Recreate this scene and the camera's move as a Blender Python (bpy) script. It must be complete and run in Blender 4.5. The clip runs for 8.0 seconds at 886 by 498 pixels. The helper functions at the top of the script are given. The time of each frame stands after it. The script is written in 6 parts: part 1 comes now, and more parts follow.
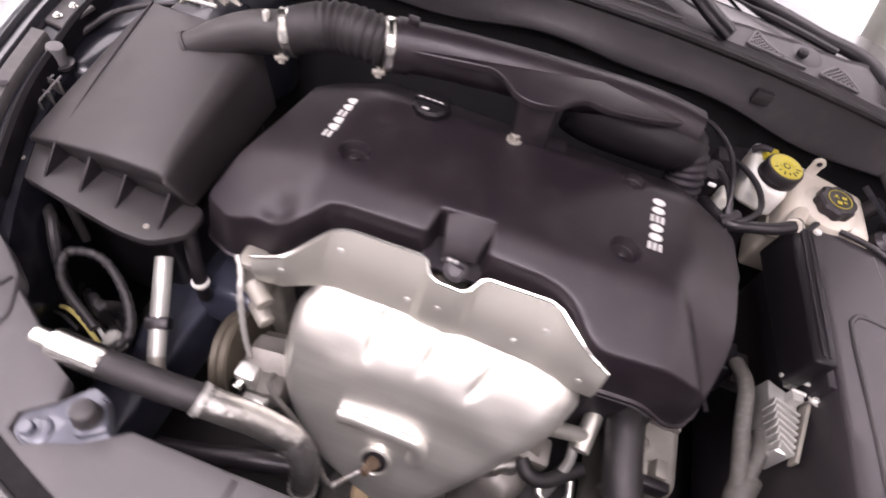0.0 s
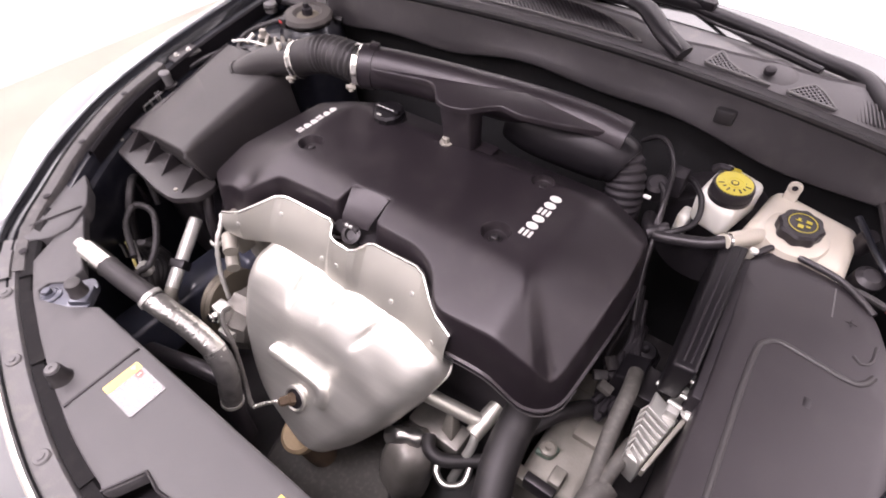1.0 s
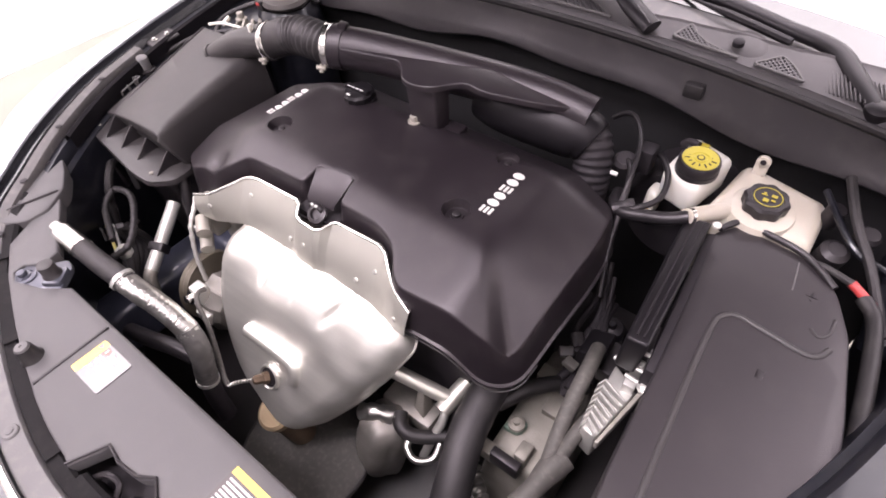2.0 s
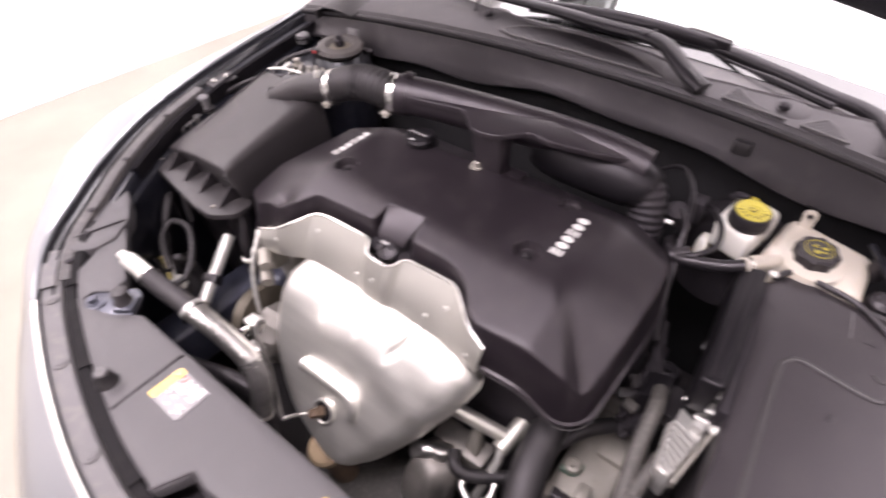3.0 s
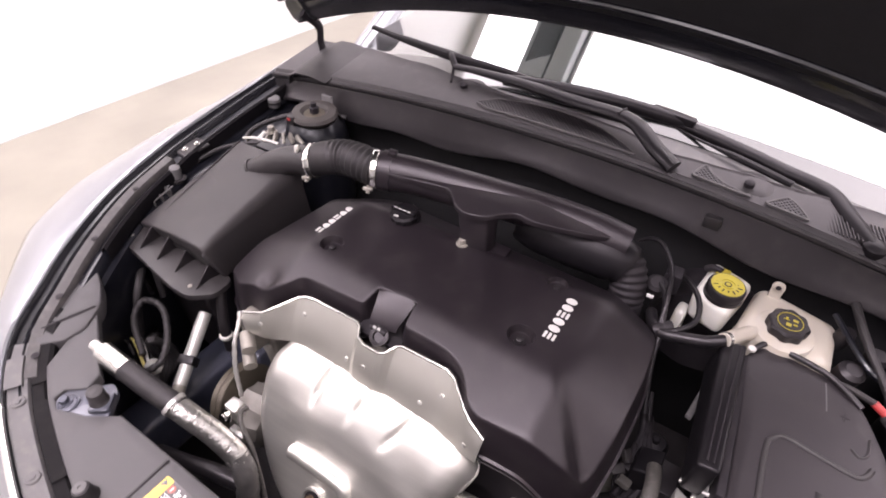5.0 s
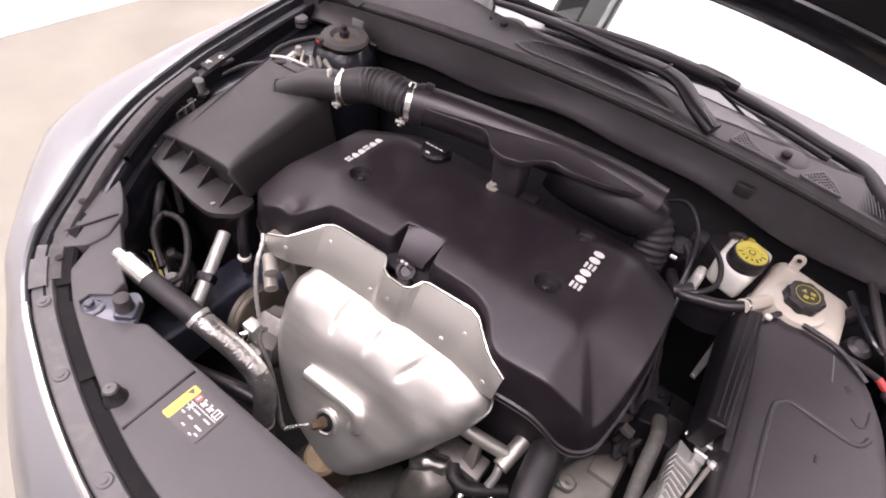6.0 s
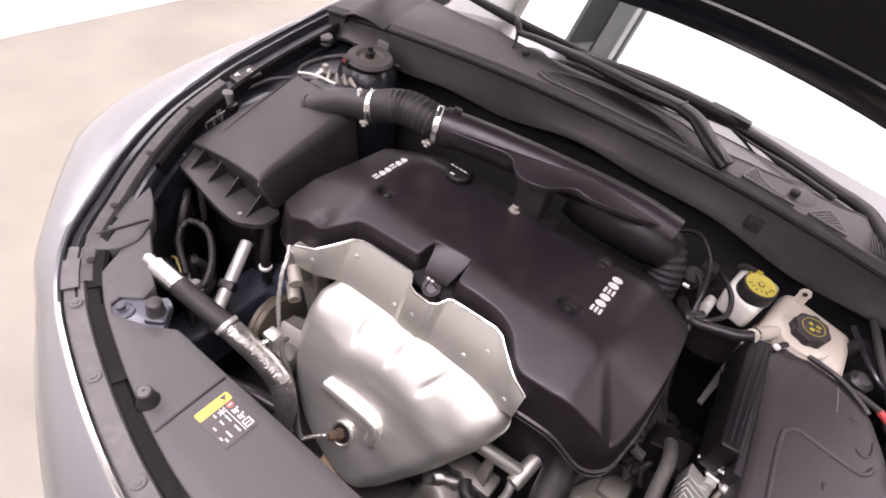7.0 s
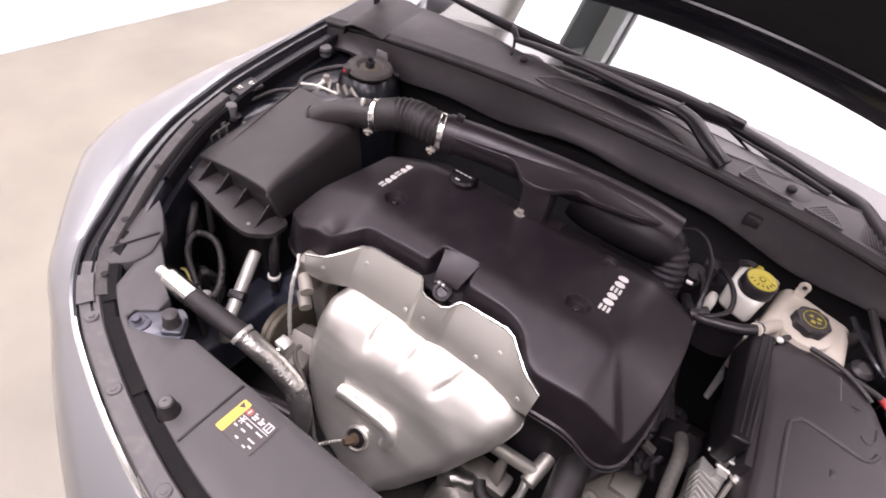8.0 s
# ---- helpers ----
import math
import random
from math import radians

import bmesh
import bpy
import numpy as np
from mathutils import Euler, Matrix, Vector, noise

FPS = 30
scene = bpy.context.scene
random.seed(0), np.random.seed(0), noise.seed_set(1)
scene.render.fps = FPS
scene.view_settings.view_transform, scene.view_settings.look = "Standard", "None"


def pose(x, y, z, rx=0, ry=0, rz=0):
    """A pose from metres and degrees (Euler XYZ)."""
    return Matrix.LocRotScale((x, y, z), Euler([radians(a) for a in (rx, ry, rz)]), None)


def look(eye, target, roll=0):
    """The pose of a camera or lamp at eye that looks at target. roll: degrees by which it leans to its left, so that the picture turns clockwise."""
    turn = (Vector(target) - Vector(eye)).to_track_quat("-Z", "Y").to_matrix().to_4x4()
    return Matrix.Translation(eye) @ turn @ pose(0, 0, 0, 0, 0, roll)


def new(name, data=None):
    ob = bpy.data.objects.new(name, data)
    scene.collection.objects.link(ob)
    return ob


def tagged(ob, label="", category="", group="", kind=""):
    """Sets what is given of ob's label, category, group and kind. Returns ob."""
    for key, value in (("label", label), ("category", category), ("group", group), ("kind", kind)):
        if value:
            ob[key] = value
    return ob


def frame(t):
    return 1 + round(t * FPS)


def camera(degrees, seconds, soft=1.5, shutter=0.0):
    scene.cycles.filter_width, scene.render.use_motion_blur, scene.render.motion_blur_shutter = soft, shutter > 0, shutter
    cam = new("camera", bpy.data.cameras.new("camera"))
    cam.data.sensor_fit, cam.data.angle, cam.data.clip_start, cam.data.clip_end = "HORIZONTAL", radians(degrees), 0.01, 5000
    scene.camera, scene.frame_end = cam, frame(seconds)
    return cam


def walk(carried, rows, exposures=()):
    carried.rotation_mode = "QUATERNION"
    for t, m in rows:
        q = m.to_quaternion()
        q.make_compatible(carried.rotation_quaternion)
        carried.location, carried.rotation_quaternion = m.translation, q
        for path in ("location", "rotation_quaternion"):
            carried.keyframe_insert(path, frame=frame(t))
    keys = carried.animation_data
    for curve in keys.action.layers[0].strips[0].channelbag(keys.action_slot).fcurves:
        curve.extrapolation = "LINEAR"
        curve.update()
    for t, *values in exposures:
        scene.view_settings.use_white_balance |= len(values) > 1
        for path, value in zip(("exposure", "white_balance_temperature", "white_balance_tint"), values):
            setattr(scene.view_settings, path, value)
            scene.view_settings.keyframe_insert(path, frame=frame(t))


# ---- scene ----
cam = camera(79.5, 8.0, soft=1.75, shutter=0.5)
PATH = [
    (0, (0.019, -0.497, 1.406), (-0.127, 0.729, -0.167), 15.0),
    (0.3, (0.230, -0.485, 1.404), (-0.065, 0.280, 0.395), 4.8),
    (0.5, (0.338, -0.474, 1.428), (-0.242, 0.603, -0.154), -0.1),
    (0.7, (0.427, -0.467, 1.429), (-0.042, 0.232, 0.438), -0.0),
    (1, (0.469, -0.464, 1.432), (-0.401, 0.609, -0.015), -2.6),
    (1.2, (0.496, -0.462, 1.424), (-0.093, 0.234, 0.497), -3.3),
    (1.5, (0.52, -0.453, 1.41), (-0.377, 0.599, -0.035), -2.9),
    (1.7, (0.531, -0.431, 1.413), (-0.347, 0.581, -0.072), -4.0),
    (2.8, (0.519, -0.465, 1.452), (-0.387, 0.627, 0.042), -4.0),
    (3, (0.453, -0.527, 1.444), (-0.464, 0.613, 0.08), -1.2),
    (3.2, (0.416, -0.555, 1.449), (-0.191, 0.178, 0.564), -1.1),
    (3.5, (0.42, -0.552, 1.442), (-0.512, 0.57, 0.074), -1.9),
    (3.8, (0.429, -0.519, 1.450), (-0.141, 0.239, 0.561), 0.2),
    (4, (0.418, -0.489, 1.48), (-0.444, 0.773, 0.19), -7.4),
    (4.2, (0.385, -0.475, 1.523), (-0.46, 0.8, 0.234), -7.4),
    (5.3, (0.363, -0.54, 1.5), (-0.456, 0.752, 0.212), 3.8),
    (5.5, (0.335, -0.551, 1.488), (-0.446, 0.704, 0.142), 4.4),
    (5.7, (0.322, -0.545, 1.490), (-0.122, 0.229, 0.544), 7.9),
    (6, (0.324, -0.556, 1.5), (-0.382, 0.649, 0.069), 8.5),
    (6.3, (0.305, -0.574, 1.511), (-0.128, 0.222, 0.578), 12.2),
    (6.5, (0.298, -0.583, 1.521), (-0.374, 0.661, 0.106), 12.5),
    (7, (0.283, -0.608, 1.514), (-0.419, 0.657, 0.132), 12.0),
    (7.5, (0.282, -0.607, 1.514), (-0.435, 0.655, 0.137), 11.3),
    (7.8, (0.276, -0.620, 1.523), (-0.194, 0.205, 0.635), 10.3),
    (8, (0.268, -0.636, 1.52), (-0.423, 0.655, 0.158), 11.0),
]
walk(cam, [(t, look(eye, target, roll)) for t, eye, target, roll in PATH], [(0.0, 0.28, 6400, 26), (1.0, 0.45, 6400, 26), (1.5, 0.5, 6400, 26), (3.0, 0.42, 6400, 26), (3.5, 0.25, 6400, 26), (5.5, 0.15, 6400, 26), (7.0, 0.12, 6400, 26), (8.0, 0.02, 6400, 26)])

# ---- light ----
world = bpy.data.worlds.new("garage_air")
scene.world = world
world.use_nodes = True
world.node_tree.nodes["Background"].inputs[0].default_value = (1.0, 0.97, 0.93, 1)
world.node_tree.nodes["Background"].inputs[1].default_value = 0.25
ROOM = (-3.12, 4.2, -4.2, 7.0, 3.3)      # x0, x1, y0, y1, height
# x, y, width, length, watts for each square metre
PANELS = [(-1.9, -2.7, 1.0, 1.2, 6), (0.1, -2.7, 1.2, 1.2, 4), (1.9, -2.7, 1.2, 1.2, 4), (-2.2, -0.8, 0.9, 1.8, 21), (0.0, -1.1, 1.2, 0.9, 54), (2.3, -0.7, 0.6, 1.2, 6),
          (-2.15, 2.0, 1.2, 3.0, 6), (1.42, 2.0, 4.46, 3.0, 1.2), (-2.0, 5.2, 1.2, 2.4, 6), (1.4, 5.2, 1.2, 2.4, 4)]


def lamp(x, y, z, sx, sy, power):
    data = bpy.data.lights.new("ceiling_lamp_light", "AREA")
    data.shape, data.size, data.size_y, data.energy = "RECTANGLE", sx, sy, power
    data.color = (1.0, 0.97, 0.94)
    ob = new("ceiling_lamp_light", data)
    ob.matrix_world = pose(x, y, z)
    return ob


for px, py, sx, sy, watts in PANELS:
    lamp(px, py, ROOM[4] - 0.09, sx * 0.95, sy * 0.95, watts * sx * sy)


# ---- materials ----
def material(name, color, rough=0.5, metal=0.0, fine=400.0, coarse=9.0, vary=0.25, bump=0.1, coat=0.0, dust=0.0,
             stretch=(1, 1, 1), transmission=0.0, subsurface=0.0, spec=0.5, dist=0.001, sheen=(1, 1, 1)):
    m = bpy.data.materials.new(name)
    m.use_nodes = True
    nt = m.node_tree
    b = nt.nodes["Principled BSDF"]
    co = nt.nodes.new("ShaderNodeTexCoord")
    mp = nt.nodes.new("ShaderNodeMapping")
    mp.inputs["Scale"].default_value = stretch
    nt.links.new(co.outputs["Object"], mp.inputs["Vector"])
    n1, n2 = nt.nodes.new("ShaderNodeTexNoise"), nt.nodes.new("ShaderNodeTexNoise")
    n1.inputs["Scale"].default_value, n1.inputs["Detail"].default_value = coarse, 6
    n2.inputs["Scale"].default_value, n2.inputs["Detail"].default_value = fine, 3
    for n in (n1, n2):
        nt.links.new(mp.outputs[0], n.inputs["Vector"])
    mix = nt.nodes.new("ShaderNodeMix")
    mix.data_type = "RGBA"
    lo = [c * (1 - vary) for c in color[:3]]
    hi = [min(1.0, c * (1 + vary)) for c in color[:3]]
    mix.inputs["A"].default_value, mix.inputs["B"].default_value = (*lo, 1), (*hi, 1)
    nt.links.new(n1.outputs["Fac"], mix.inputs["Factor"])
    out = mix.outputs["Result"]
    if dust:
        ramp = nt.nodes.new("ShaderNodeMapRange")
        ramp.inputs["From Min"].default_value, ramp.inputs["From Max"].default_value = 0.5, 0.85
        ramp.inputs["To Max"].default_value = dust
        n3 = nt.nodes.new("ShaderNodeTexNoise")
        n3.inputs["Scale"].default_value, n3.inputs["Detail"].default_value = coarse * 4, 8
        nt.links.new(mp.outputs[0], n3.inputs["Vector"])
        nt.links.new(n3.outputs["Fac"], ramp.inputs["Value"])
        m2 = nt.nodes.new("ShaderNodeMix")
        m2.data_type = "RGBA"
        m2.inputs["B"].default_value = (0.22, 0.2, 0.18, 1)
        nt.links.new(out, m2.inputs["A"])
        nt.links.new(ramp.outputs[0], m2.inputs["Factor"])
        out = m2.outputs["Result"]
    nt.links.new(out, b.inputs["Base Color"])
    rr = nt.nodes.new("ShaderNodeMapRange")
    rr.inputs["To Min"].default_value, rr.inputs["To Max"].default_value = max(0.02, rough * 0.8), min(1, rough * 1.2)
    nt.links.new(n1.outputs["Fac"], rr.inputs["Value"])
    nt.links.new(rr.outputs[0], b.inputs["Roughness"])
    b.inputs["Metallic"].default_value = metal
    b.inputs["Coat Weight"].default_value = coat
    b.inputs["Coat Roughness"].default_value = 0.06
    b.inputs["Specular IOR Level"].default_value = spec
    b.inputs["Specular Tint"].default_value = (*sheen, 1)
    b.inputs["Transmission Weight"].default_value = transmission
    if subsurface:
        b.inputs["Subsurface Weight"].default_value = subsurface
        b.inputs["Subsurface Radius"].default_value = (0.02, 0.018, 0.014)
        b.inputs["Subsurface Scale"].default_value = 1.0
    if bump:
        bp = nt.nodes.new("ShaderNodeBump")
        bp.inputs["Strength"].default_value, bp.inputs["Distance"].default_value = bump, dist
        nt.links.new(n2.outputs["Fac"], bp.inputs["Height"])
        nt.links.new(bp.outputs[0], b.inputs["Normal"])
    return m


COVER = material("cover_plastic", (0.0126, 0.0096, 0.0120), 0.39, fine=900, coarse=6, bump=0.25, dust=0.05, sheen=(1.0, 0.94, 0.99))
BLACK = material("black_plastic", (0.0122, 0.0105, 0.0120), 0.42, fine=700, bump=0.2, dust=0.06, sheen=(1.0, 0.94, 0.99))
BATT = material("battery_cover_plastic", (0.027, 0.0235, 0.026), 0.42, fine=900, coarse=5, bump=0.25, vary=0.15, dust=0.04, spec=0.42, sheen=(1.0, 0.94, 0.99))
OILY = material("oily_cast_metal", (0.22, 0.205, 0.19), 0.5, 0.55, fine=240, coarse=24, vary=0.5, bump=0.4, dust=0.3)
BROWN = material("brown_worn_pulley", (0.10, 0.085, 0.065), 0.55, 0.4, fine=300, coarse=24, vary=0.4, bump=0.2)
# For black parts, and for cavities whose shade is put into the colour.
DEEP = material("part_black_and_cavity_shade", (0.016, 0.0138, 0.0165), 0.6, dust=0.06, bump=0.3, fine=200, spec=0.3, sheen=(1.0, 0.94, 0.99))
COWLFACE = material("satin_cowl_plastic", (0.0165, 0.0147, 0.0162), 0.40, fine=700, coarse=7, bump=0.15, dust=0.08, sheen=(1.0, 0.94, 0.99))
# Paler than the front face of the cowl.
DECK = material("grey_cowl_plastic", (0.042, 0.039, 0.041), 0.58, fine=500, coarse=8, bump=0.2, dust=0.1, sheen=(1.0, 0.94, 0.99))
RUBBER = material("black_rubber", (0.014, 0.013, 0.0135), 0.55, fine=500, bump=0.25, dust=0.08, sheen=(1.0, 0.94, 0.99))
GLOSSBLACK = material("gloss_black_paint", (0.012, 0.012, 0.016), 0.25, coat=0.4, bump=0.02)
FRIT = material("black_glass_frit", (0.012, 0.012, 0.013), 0.2, coat=1.0, bump=0.0, spec=0.8)
SHROUD = material("grey_shroud_plastic", (0.069, 0.0645, 0.0685), 0.48, fine=1100, coarse=5, bump=0.3, vary=0.12, dust=0.05)
GREY = material("grey_grained_plastic", (0.036, 0.032, 0.034), 0.5, fine=900, coarse=5, bump=0.3, vary=0.15, dust=0.06)
AIRBOX = material("airbox_plastic", (0.027, 0.0237, 0.0252), 0.46, fine=900, coarse=5, bump=0.25, vary=0.15, dust=0.06)
FOAM = material("black_foam", (0.010, 0.009, 0.010), 0.85, fine=600, coarse=20, bump=0.4, dust=0.05, spec=0.2)
STRIP = material("worn_strip_plastic", (0.060, 0.055, 0.056), 0.5, fine=600, coarse=18, bump=0.3, vary=0.3, dust=0.25)
STRUTRING = material("brown_grey_rubber", (0.045, 0.038, 0.036), 0.6, fine=400, coarse=30, vary=0.25, bump=0.3)
HOSE = material("shiny_black_hose", (0.013, 0.0115, 0.013), 0.36, fine=500, bump=0.15, spec=0.4, sheen=(1.0, 0.94, 0.99))
WIPER = material("wiper_black_paint", (0.007, 0.0062, 0.0075), 0.42, fine=600, bump=0.1, spec=0.25, sheen=(1.0, 0.94, 0.99))
BRIGHTALU = material("bright_bracket_metal", (0.47, 0.46, 0.44), 0.4, 0.45, fine=400, coarse=30, vary=0.12, bump=0.05)
RAIL = material("dusty_rail_plastic", (0.118, 0.113, 0.116), 0.62, fine=500, coarse=14, bump=0.3, vary=0.3, dust=0.5)
TAN = material("tan_rusted_steel", (0.36, 0.27, 0.17), 0.7, 0.2, fine=220, coarse=30, vary=0.4, bump=0.3)
NAVY = material("navy_frame_paint", (0.035, 0.038, 0.058), 0.38, 0.2, fine=600, coarse=10, vary=0.25, bump=0.05, coat=0.3, dust=0.1)
DARKFOIL = material("dull_grey_sleeve", (0.10, 0.095, 0.093), 0.4, 0.3, fine=140, coarse=50, vary=0.35, bump=0.25, dist=0.0012, spec=0.6)
STEEL = material("brushed_stainless", (0.80, 0.78, 0.735), 0.37, 0.84, fine=260, coarse=16, vary=0.16, bump=0.03, stretch=(0.25, 3.5, 3.5))
PLATE = material("shield_sheet_metal", (0.55, 0.535, 0.49), 0.43, 0.82, fine=500, coarse=10, vary=0.12, bump=0.06)
ALU = material("cast_aluminium", (0.66, 0.65, 0.62), 0.42, 0.8, fine=350, coarse=25, vary=0.25, bump=0.3)
DULLALU = material("dusty_cast_aluminium", (0.30, 0.28, 0.25), 0.6, 0.5, fine=260, coarse=22, vary=0.6, bump=0.4, dust=0.5)
CHROME = material("zinc_plated_steel", (0.78, 0.77, 0.74), 0.2, 1.0, fine=300, bump=0.02, vary=0.1)
FOIL = material("foil_sleeve", (0.52, 0.505, 0.485), 0.33, 0.95, fine=120, coarse=60, vary=0.3, bump=0.25, dist=0.0012)
RUST = material("rusted_cast_iron", (0.12, 0.08, 0.052), 0.75, 0.2, fine=220, coarse=30, vary=0.5, bump=0.5)
PAINT = material("silver_blue_car_paint", (0.27, 0.275, 0.295), 0.30, 0.72, fine=2500, coarse=4, vary=0.05, bump=0.02, coat=1.0)
# Near-black blue, far darker than the body paint.
BAYPAINT = material("near_black_bay_paint", (0.010, 0.0105, 0.016), 0.35, 0.3, fine=900, coarse=12, vary=0.3, bump=0.05, coat=0.3, dust=0.06)
CONDUIT = material("dusty_conduit", (0.062, 0.057, 0.053), 0.65, fine=500, coarse=30, vary=0.3, bump=0.3, dust=0.3)
BRACKET = material("bracket_paint", (0.075, 0.078, 0.10), 0.38, 0.5, fine=600, coarse=20, vary=0.25, bump=0.1, coat=0.4, dust=0.1)
YELLOW = material("yellow_cap_plastic", (0.36, 0.30, 0.02), 0.45, fine=500, coarse=40, vary=0.15, bump=0.1)
LABELYELLOW = material("yellow_label_ink", (0.76, 0.52, 0.10), 0.42, vary=0.06, bump=0, coat=0.15)
LABELGREY = material("label_film", (0.10, 0.09, 0.093), 0.26, vary=0.08, bump=0, coat=0.3, spec=0.55)
LABELWHITE = material("white_label_ink", (0.72, 0.70, 0.70), 0.45, vary=0.05, bump=0)
LABELRED = material("red_label_ink", (0.35, 0.10, 0.08), 0.45, vary=0.05, bump=0)
MARK = material("pale_moulded_lettering", (0.55, 0.54, 0.53), 0.4, vary=0.06, bump=0)
MILKY = material("translucent_white_plastic", (0.60, 0.58, 0.54), 0.35, fine=200, coarse=12, vary=0.06, bump=0.04, subsurface=0.25)
PINKISH = material("coolant_stained_plastic", (0.49, 0.445, 0.385), 0.35, fine=200, coarse=14, vary=0.10, bump=0.04, subsurface=0.25)
RED = material("red_terminal_plastic", (0.45, 0.05, 0.05), 0.4, vary=0.1, bump=0.05)
GREEN = material("green_fitting", (0.10, 0.145, 0.115), 0.5, 0.2, vary=0.3, coarse=30, bump=0.2)
WIREYELLOW = material("yellow_wire", (0.5, 0.42, 0.15), 0.5, vary=0.2, bump=0)
WHITEWALL = material("white_wall_paint", (0.86, 0.85, 0.83), 0.7, fine=120, coarse=2, vary=0.02, bump=0.05)
GREYWALL = material("grey_wall_paint", (0.32, 0.32, 0.325), 0.6, fine=120, coarse=2, vary=0.04, bump=0.05)
FLOOR = material("sealed_beige_concrete", (0.295, 0.277, 0.231), 0.36, fine=60, coarse=1.6, vary=0.42, bump=0.05, coat=0.15)
# Hood felt; the same black also stands for shade at firewall and screens.
FELT_AND_SHADE = material("hood_felt_and_shade_black", (0.0045, 0.0038, 0.0055), 0.9, fine=300, coarse=12, vary=0.3, bump=0.5)
CABIN = material("cabin_trim", (0.05, 0.05, 0.055), 0.7, vary=0.2)
DARKBEAM = material("dark_painted_steel", (0.03, 0.03, 0.032), 0.5, vary=0.2)
DUCTGREY = material("galvanised_duct", (0.62, 0.64, 0.64), 0.55, 0.1, coarse=5, vary=0.15, bump=0.02)

GLASS = bpy.data.materials.new("tinted_windshield_glass")
GLASS.use_nodes = True
_b = GLASS.node_tree.nodes["Principled BSDF"]
_b.inputs["Base Color"].default_value = (0.75, 0.82, 0.80, 1)
_b.inputs["Roughness"].default_value = 0.02
_b.inputs["Transmission Weight"].default_value = 1.0
_b.inputs["IOR"].default_value = 1.75
_b.inputs["Coat Weight"].default_value = 1.0
_b.inputs["Coat IOR"].default_value = 1.8
_b.inputs["Coat Roughness"].default_value = 0.02
LENS = bpy.data.materials.new("clear_lamp_lens")
LENS.use_nodes = True
_b = LENS.node_tree.nodes["Principled BSDF"]
_b.inputs["Base Color"].default_value = (0.9, 0.92, 0.94, 1)
_b.inputs["Roughness"].default_value = 0.08
_b.inputs["Transmission Weight"].default_value = 0.8
GLOW = bpy.data.materials.new("lit_diffuser")
GLOW.use_nodes = True
_b = GLOW.node_tree.nodes["Principled BSDF"]
_b.inputs["Base Color"].default_value = (0.9, 0.9, 0.9, 1)
_b.inputs["Emission Color"].default_value = (1.0, 0.97, 0.94, 1)
_b.inputs["Emission Strength"].default_value = 4.5


# ---- mesh tools ----
def finish(name, bm, mat, angle=35):
    me = bpy.data.meshes.new(name)
    bmesh.ops.recalc_face_normals(bm, faces=bm.faces[:])
    bm.to_mesh(me)
    bm.free()
    me.materials.append(mat)
    me.shade_smooth()
    me.set_sharp_from_angle(angle=radians(angle))
    return me


def part(name, bm, mat, parent=None, label="", angle=35):
    ob = new(name, finish(name, bm, mat, angle))
    if parent is not None:
        ob.parent = parent
    if label:
        ob["label"] = label
    return ob


def thing(name, label, category, group="", kind="", at=(0, 0, 0)):
    ob = new(name)
    ob.empty_display_size = 0.02
    return tagged(ob, label, category, group, kind)


def struct(name, bm, mat, label="", category="", angle=35):
    ob = part(name, bm, mat, angle=angle)
    return tagged(ob, label, category, kind="structure")


def bevel(bm, width, segments=2, angle=30):
    edges = [e for e in bm.edges if len(e.link_faces) == 2 and e.calc_face_angle(0) > radians(angle)]
    if edges and width > 0:
        bmesh.ops.bevel(bm, geom=edges, offset=width, segments=segments, affect="EDGES", profile=0.5, clamp_overlap=True)
    return bm


def box(x0, x1, y0, y1, z0, z1, r=0.003, m=None, seg=2):
    bm = bmesh.new()
    bmesh.ops.create_cube(bm, size=1)
    for v in bm.verts:
        v.co = Vector((x0 + (v.co.x + 0.5) * (x1 - x0), y0 + (v.co.y + 0.5) * (y1 - y0), z0 + (v.co.z + 0.5) * (z1 - z0)))
    bevel(bm, r, seg)
    if m is not None:
        bm.transform(m)
    return bm


def join(*bms):
    out = bms[0]
    for b in bms[1:]:
        me = bpy.data.meshes.new("joined_piece")
        b.to_mesh(me)
        b.free()
        out.from_mesh(me)
        bpy.data.meshes.remove(me)
    return out


def rounded(pts, r, n=4):
    """A closed 2D outline with its corners rounded."""
    out, k = [], len(pts)
    for i in range(k):
        a, b, c = Vector(pts[i - 1][:2]), Vector(pts[i][:2]), Vector(pts[(i + 1) % k][:2])
        rad = pts[i][2] if len(pts[i]) > 2 else r
        u, w = a - b, c - b
        d = min(rad, u.length * 0.45, w.length * 0.45)
        p, q = b + u.normalized() * d, b + w.normalized() * d
        for j in range(n + 1):
            t = j / n
            out.append(p * (1 - t) ** 2 + b * 2 * t * (1 - t) + q * t * t)
    return out


def inside(p, poly):
    c = False
    for i in range(len(poly)):
        a, b = poly[i - 1], poly[i]
        if (a[1] > p[1]) != (b[1] > p[1]) and p[0] < (b[0] - a[0]) * (p[1] - a[1]) / (b[1] - a[1]) + a[0]:
            c = not c
    return c


def dense(poly, step):
    out = []
    for i in range(len(poly)):
        a, b = Vector(poly[i]), Vector(poly[(i + 1) % len(poly)])
        n = max(1, int((b - a).length / step))
        out += [a + (b - a) * j / n for j in range(n)]
    return out


def normals2d(poly):
    area = sum(poly[i - 1][0] * poly[i][1] - poly[i][0] * poly[i - 1][1] for i in range(len(poly)))
    s = 1 if area > 0 else -1
    res = []
    for i in range(len(poly)):
        d = Vector(poly[(i + 1) % len(poly)]) - Vector(poly[i - 1])
        res.append(Vector((d.y, -d.x)).normalized() * s)
    return res


